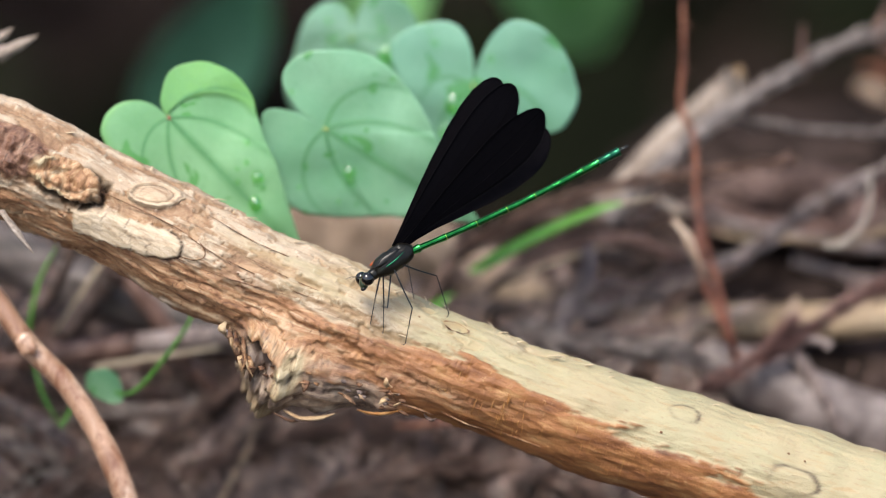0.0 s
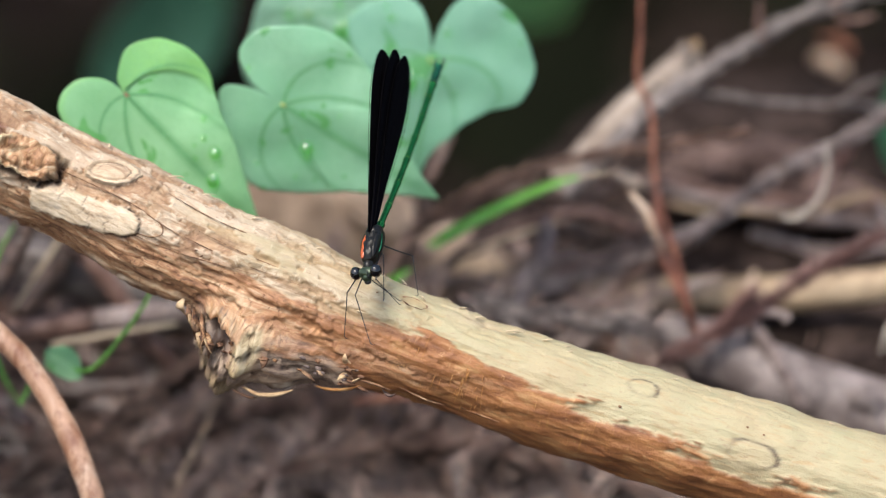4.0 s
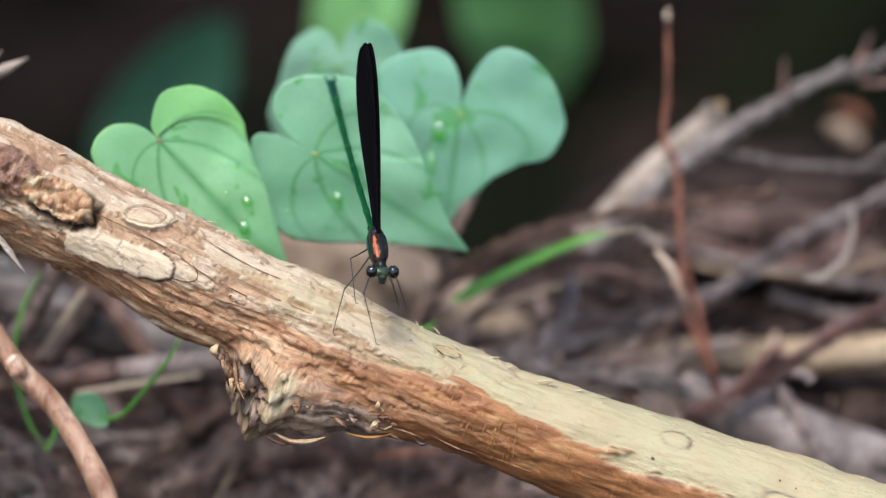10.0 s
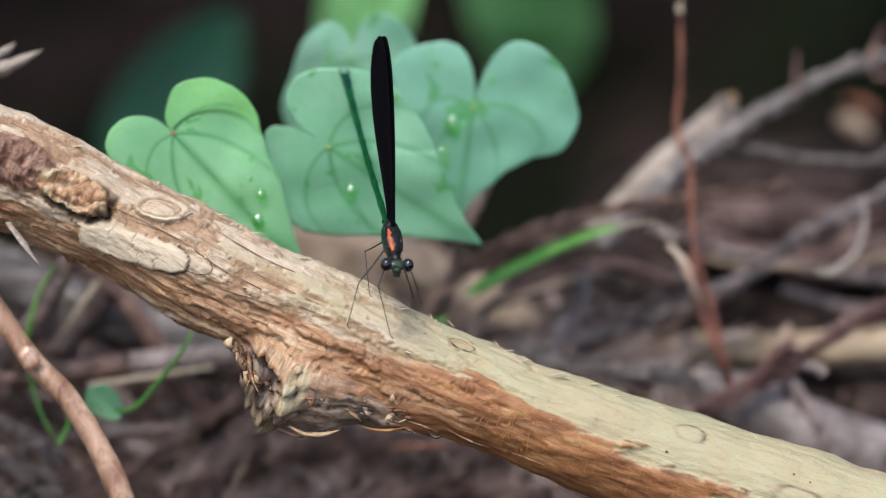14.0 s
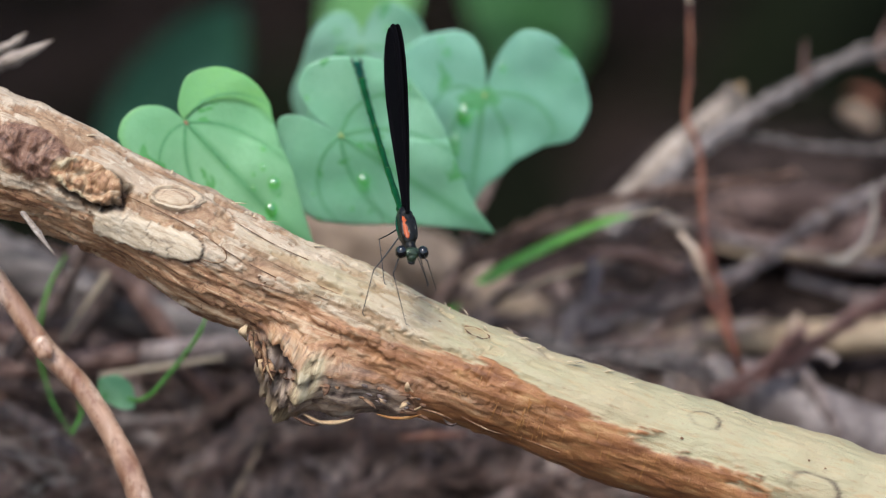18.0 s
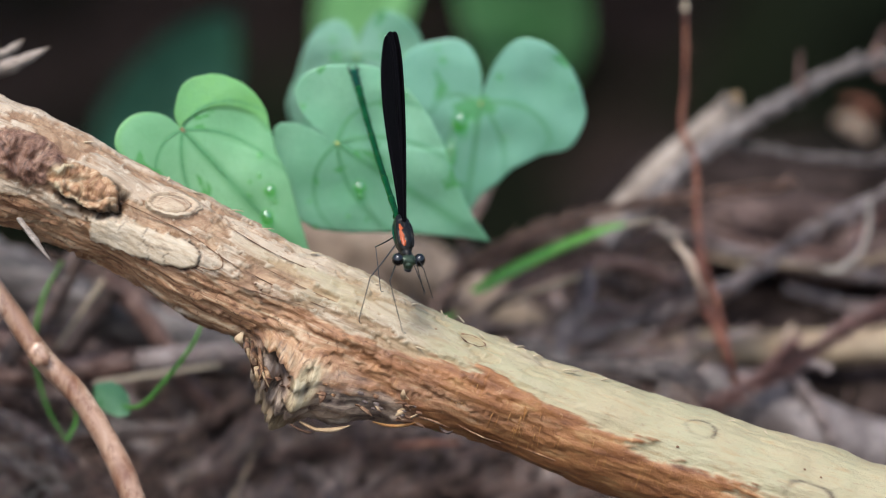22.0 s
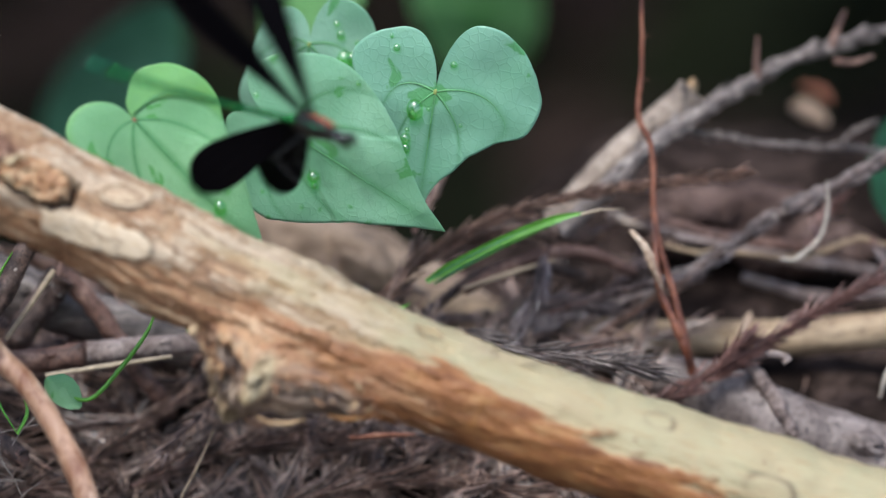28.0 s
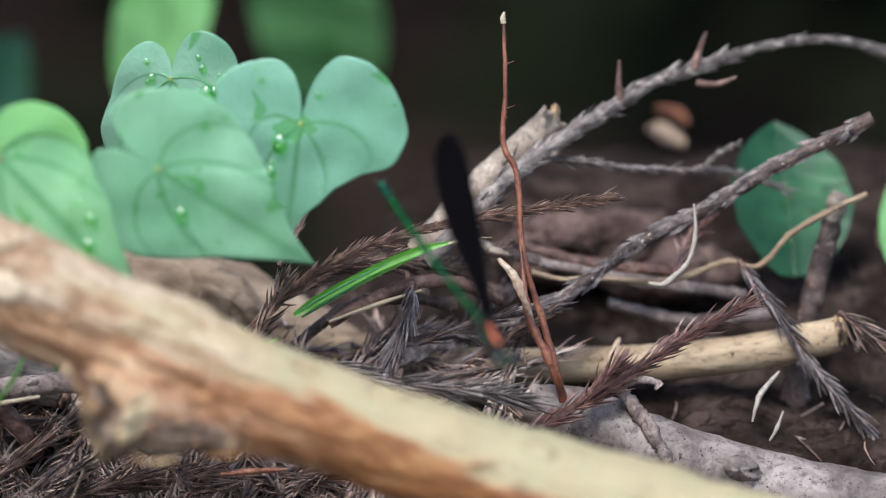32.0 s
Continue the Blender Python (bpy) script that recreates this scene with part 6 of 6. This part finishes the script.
# ankle and knee (cm) of each leg in the first stance, side-on along the branch
STANCE = (
    ((-1.31, -1.75, -0.32), (-1.13, -1.04, -1.4)),
    ((-1.09, -1.40, -0.20), (-0.80, -1.10, -1.4)),
    ((-0.45, -1.20, 0.30), (-0.40, -0.9, 0.9)),
    ((-1.05, -1.98, -0.36), (-0.93, -1.35, -1.3)),
    ((-0.60, -2.15, -0.36), (-0.40, -1.35, -0.9)),
    ((0.27, -1.55, 0.10), (0.20, -0.2, -0.55)),
)
FLIGHT = [
    (0.00, -0.52, -0.30, -0.6, 0.87, 0.41, 0.27, 0),
    (3.30, -0.52, -0.30, -0.6, 0.87, 0.41, 0.27, 0),
    (3.50, -0.65, -0.49, -0.6, 0.51, 0.57, 0.64, 0),
    (3.60, -0.52, -0.20, -0.6, 0.31, 0.49, 0.81, 4),
    (3.80, -0.34, -0.37, -0.6, 0.24, 0.68, 0.69, 9),
    (4.00, -0.29, -0.39, -0.6, 0.24, 0.68, 0.69, 9),
    (4.90, -0.29, -0.39, -0.6, 0.24, 0.68, 0.69, 9),
    (5.30, -0.82, 7.80, -2.0, 0.23, 0.68, 0.70, 0),
    (6.60, -2.90, 9.02, -2.0, 0.18, 0.68, 0.71, 0),
    (6.90, -2.78, 4.87, -1.5, 0.07, 0.36, 0.93, 0),
    (7.00, -2.65, 3.39, -1.5, 0.03, 0.25, 0.97, 0),
    (7.10, -2.21, 2.84, -1.3, 0.01, 0.22, 0.98, 0),
    (7.20, -2.14, 2.14, -1.0, -0.03, 0.31, 0.95, 0),
    (7.30, -1.43, 0.64, -0.8, -0.11, 0.57, 0.82, 0),
    (7.50, -1.07, 0.53, -0.6, -0.19, 0.64, 0.75, -2),
    (26.20, -1.07, 0.53, -0.6, -0.19, 0.64, 0.75, -2),
    (26.60, -3.04, -8.43, -4.0, 0.23, 0.68, 0.70, 0),
    (27.30, 1.26, -6.31, -3.0, -0.59, 0.36, 0.72, 0),
    (27.50, 0.02, -5.17, -3.0, -0.64, 0.32, 0.70, 0),
    (27.60, -2.14, -3.50, -3.0, -0.78, -0.06, 0.62, 0),
    (27.70, -4.84, -2.55, -3.0, -0.67, -0.20, 0.72, 0),
    (27.80, -5.51, -1.43, -2.5, -0.70, -0.22, 0.69, 0),
    (27.90, -4.35, 1.17, -2.0, -0.44, -0.45, 0.78, 0),
    (28.00, -2.17, 2.40, -1.5, -0.86, 0.24, 0.44, 0),
    (28.10, -0.06, 1.25, -1.0, -0.62, 0.52, 0.58, 0),
    (28.20, 0.87, 0.35, -0.8, -0.17, 0.61, 0.77, 0),
    (28.35, 0.61, 0.22, -0.6, -0.18, 0.63, 0.76, -2),
    (29.10, 0.61, 0.22, -0.6, -0.18, 0.63, 0.76, -2),
    (29.20, 0.17, 0.03, -1.0, -0.11, 0.64, 0.76, 0),
    (29.30, -0.12, -2.97, -2.0, -0.21, 0.57, 0.79, 0),
    (29.40, -0.27, -5.15, -3.0, -0.19, 0.57, 0.80, 0),
    (29.60, -0.58, -9.91, -3.0, -0.14, 0.68, 0.72, 0),
    (30.50, -1.91, -6.91, -3.0, 0.45, -0.23, 0.86, 0),
    (30.60, -2.70, -5.32, -3.0, 0.55, -0.14, 0.82, 0),
    (30.70, -6.35, -2.73, -3.0, 0.32, -0.56, 0.77, 0),
    (30.80, -5.28, 1.13, -2.5, -0.25, -0.75, 0.61, 0),
    (30.90, -2.89, 2.69, -2.0, 0.02, -0.52, 0.85, 0),
    (31.00, 0.84, 1.64, -1.2, -0.27, 0.57, 0.78, 0),
    (31.10, 3.33, -0.11, -0.8, -0.36, 0.45, 0.82, 0),
    (31.20, 4.14, -1.28, -0.2, -0.35, 0.52, 0.78, 0),
    (31.40, 4.04, -1.09, 0.2, -0.38, 0.58, 0.72, 0),
    (32.00, 4.04, -1.09, 0.2, -0.38, 0.58, 0.72, 0),
]
# seconds; left pair: opening about the body and lift from the abdomen, then the right pair; spread between fore and hind wing, where it differs that of the right pair, and a twist of the left pair
BEATS = [
    (0.0, 12, 30, -4, 32, 22, 46), (0.2, 30, 34, -8, 38, 28, 44), (0.4, 58, 46, -16, 42, 45, 24), (0.55, 70, 50, -22, 46, 60, 27), (0.7, 50, 40, -14, 40, 32, 22), (0.85, 16, 29, -4, 30, 8), (1.0, 3, 24, -2, 25, 3),
    (2.6, 3, 24, -2, 25, 3), (2.8, 10, 29, -4, 30, 8), (3.0, 22, 38, -6, 40, 26, 46), (3.2, 44, 40, -14, 46, 24), (3.35, 78, 50, -30, 60, 20, 20, 15), (3.5, 95, 60, -60, 70, 14, 14, 30), (3.6, 80, 52, -58, 64, 22, 22, 20),
    (3.72, 26, 38, -42, 52, 30), (3.85, 8, 34, -10, 36, 14), (4.0, 5, 21, -3, 22, 8), (4.8, 5, 21, -3, 22, 8), (4.95, 60, 60, -60, 60, 10), (5.3, 20, 60, -20, 60, 10), (6.8, 60, 70, -60, 70, 10),
    (6.9, 20, 70, -20, 70, 10), (7.0, 82, 82, -82, 82, 16), (7.1, 76, 84, -76, 84, 26), (7.2, 66, 72, -66, 72, 44), (7.3, 20, 40, -50, 60, 30), (7.4, 12, 36, -42, 52, 26), (7.5, 4, 33, -10, 36, 10), (7.6, 0.6, 31.5, -0.6, 31.5, 1),
    (10.6, 0.6, 31.5, -0.6, 31.5, 1), (10.8, 6, 34, -6, 34, 8), (11.0, 14, 37, -12, 36, 8), (11.25, 24, 44, -34, 46, 8, 18), (11.5, 38, 54, -54, 56, 8, 30), (12.0, 70, 70, -82, 68, 8, 18), (12.15, 74, 72, -84, 68, 8),
    (12.28, 82, 78, -86, 74, 26), (12.4, 34, 46, -56, 56, 60), (12.5, 10, 36, -26, 40, 34), (12.6, 4, 33, -4, 33, 6), (12.8, 0.6, 31.5, -0.6, 31.5, 1), (26.1, 0.6, 31.5, -0.6, 31.5, 1), (26.25, 60, 60, -60, 60, 10), (26.5, 10, 60, -10, 60, 10), (27.4, 70, 70, -70, 70, 10),
    (27.5, 40, 70, -40, 70, 20), (27.6, 20, 60, -70, 70, 30), (27.7, 60, 60, -30, 60, 30), (27.8, 10, 60, -70, 70, 40), (27.9, 40, 60, -60, 70, 40), (28.0, 125, 62, -20, 64, 44), (28.1, 14, 40, -40, 50, 30), (28.2, 60, 64, -40, 50, 40),
    (28.3, 16, 36, -6, 34, 16), (28.42, 6, 34, -6, 34, 8), (28.6, 0.6, 31.5, -0.6, 31.5, 1), (29.1, 0.6, 31.5, -0.6, 31.5, 1), (29.2, 40, 50, -40, 50, 30), (29.3, 84, 70, -80, 70, 10), (29.4, 50, 60, -50, 60, 20), (29.6, 70, 70, -70, 70, 10), (30.5, 20, 60, -20, 60, 10),
    (30.6, 70, 60, -70, 60, 20), (30.7, 20, 60, -50, 60, 30), (30.8, 60, 60, -20, 60, 30), (30.9, 20, 50, -50, 60, 30), (31.0, 8, 30, -60, 44, 30), (31.1, 70, 60, -60, 60, 20), (31.2, 8, 36, -40, 44, 16), (31.3, 4, 34, -12, 36, 12),
    (31.42, 0.6, 31.5, -0.6, 31.5, 1), (32.0, 0.6, 31.5, -0.6, 31.5, 1)]


# moments with all four wings apart: opening, lift and twist of each, fore and hind of the one pair, then of the other
POSED = {
    3.6: ((-67, 32, 2), (-100, 45, 24), (46, 73, -24), (82, 64, -24)),
    11.5: ((-44, 54, 8), (-47, 53, 10), (65, 32, -16), (81, 43, -22)),
    12.0: ((-66, 78, 20), (-80, 70, 24), (96, 58, -26), (96, 62, -24)),
    12.15: ((-72, 82, 24), (-86, 73, 28), (103, 62, -30), (102, 66, -26)),
}


def body_pose(u, v, d, au, av, ad, lean=0.0):
    """The body's pose from its place (cm) and the way its abdomen points."""
    tail = (RIGHT * au + UP * av + AWAY * ad).normalized()
    x = -tail
    z = (UP - tail * UP.dot(tail)).normalized()
    z = Matrix.Rotation(radians(lean), 3, x) @ z
    y = z.cross(x)
    m = Matrix((x, y, z)).transposed().to_4x4()
    m.translation = V(u, v, d)
    return m


def wing_pose(side, hind, opening, lift, twist=0):
    hinge = Matrix.Translation((0.0022 - 0.0018 * hind, 0.00022 * side, 0.0022 - 0.0004 * hind))
    return hinge @ Matrix.Rotation(radians(opening), 4, "X") @ Matrix.Rotation(radians(lift), 4, "Y") @ Matrix.Rotation(radians(twist), 4, "X")


def bent_leg(hip, guess, ankle, thigh, shin):
    """Poses of thigh and shin from hip to ankle, bent towards the guessed knee."""
    hip, ankle = Vector(hip), Vector(ankle)
    reach = ankle - hip
    far = min(reach.length, 0.985 * (thigh + shin))
    way = reach.normalized()
    side = Vector(guess) - hip
    side = (side - way * side.dot(way)).normalized()
    near = (thigh * thigh + far * far - shin * shin) / (2 * far)
    knee = hip + way * near + side * math.sqrt(max(thigh * thigh - near * near, 0.0))
    poses = []
    for a, b in ((hip, knee), (knee, hip + way * far)):
        x = (b - a).normalized()
        y = way.cross(side).normalized()
        m = Matrix((x, y, x.cross(y))).transposed().to_4x4()
        m.translation = a
        poses.append(m)
    return poses


insect, insect_wings, insect_legs = damselfly()


def motions():
    walk(insect, [(t, body_pose(*row)) for t, *row in FLIGHT])
    for which, (ob, side, hind) in enumerate(zip(insect_wings, (1, 1, -1, -1), (0, 1, 0, 1))):
        rows = []
        for t, left, left_lift, right, right_lift, fan, *other in BEATS:
            if t in POSED:
                rows.append((t, wing_pose(side, hind, *POSED[t][which])))
                continue
            opening, lift = (left, left_lift) if side > 0 else (right, right_lift)
            if other and side < 0:
                fan = other[0]
            rows.append((t, wing_pose(side, hind, -opening - side * fan * 0.45 * hind, lift - fan * 0.4 * hind, other[1] if side > 0 and len(other) > 1 else 0)))
        walk(ob, rows)
    body = body_pose(*FLIGHT[0][1:]).inverted()
    for (thigh, shin), (hip, knee, ankle, long, short), (foot, bend) in zip(insect_legs, LEGS, STANCE):
        first, then = bent_leg(hip, body @ V(*bend), body @ V(*foot), long, short), bent_leg(hip, knee, ankle, long, short)
        for ob, a, b in ((thigh, first[0], then[0]), (shin, first[1], then[1])):
            walk(ob, [(0.0, a), (3.3, a), (3.4, a.lerp(b, 0.33)), (3.5, a.lerp(b, 0.67)), (3.6, b), (32.0, b)])


motions()
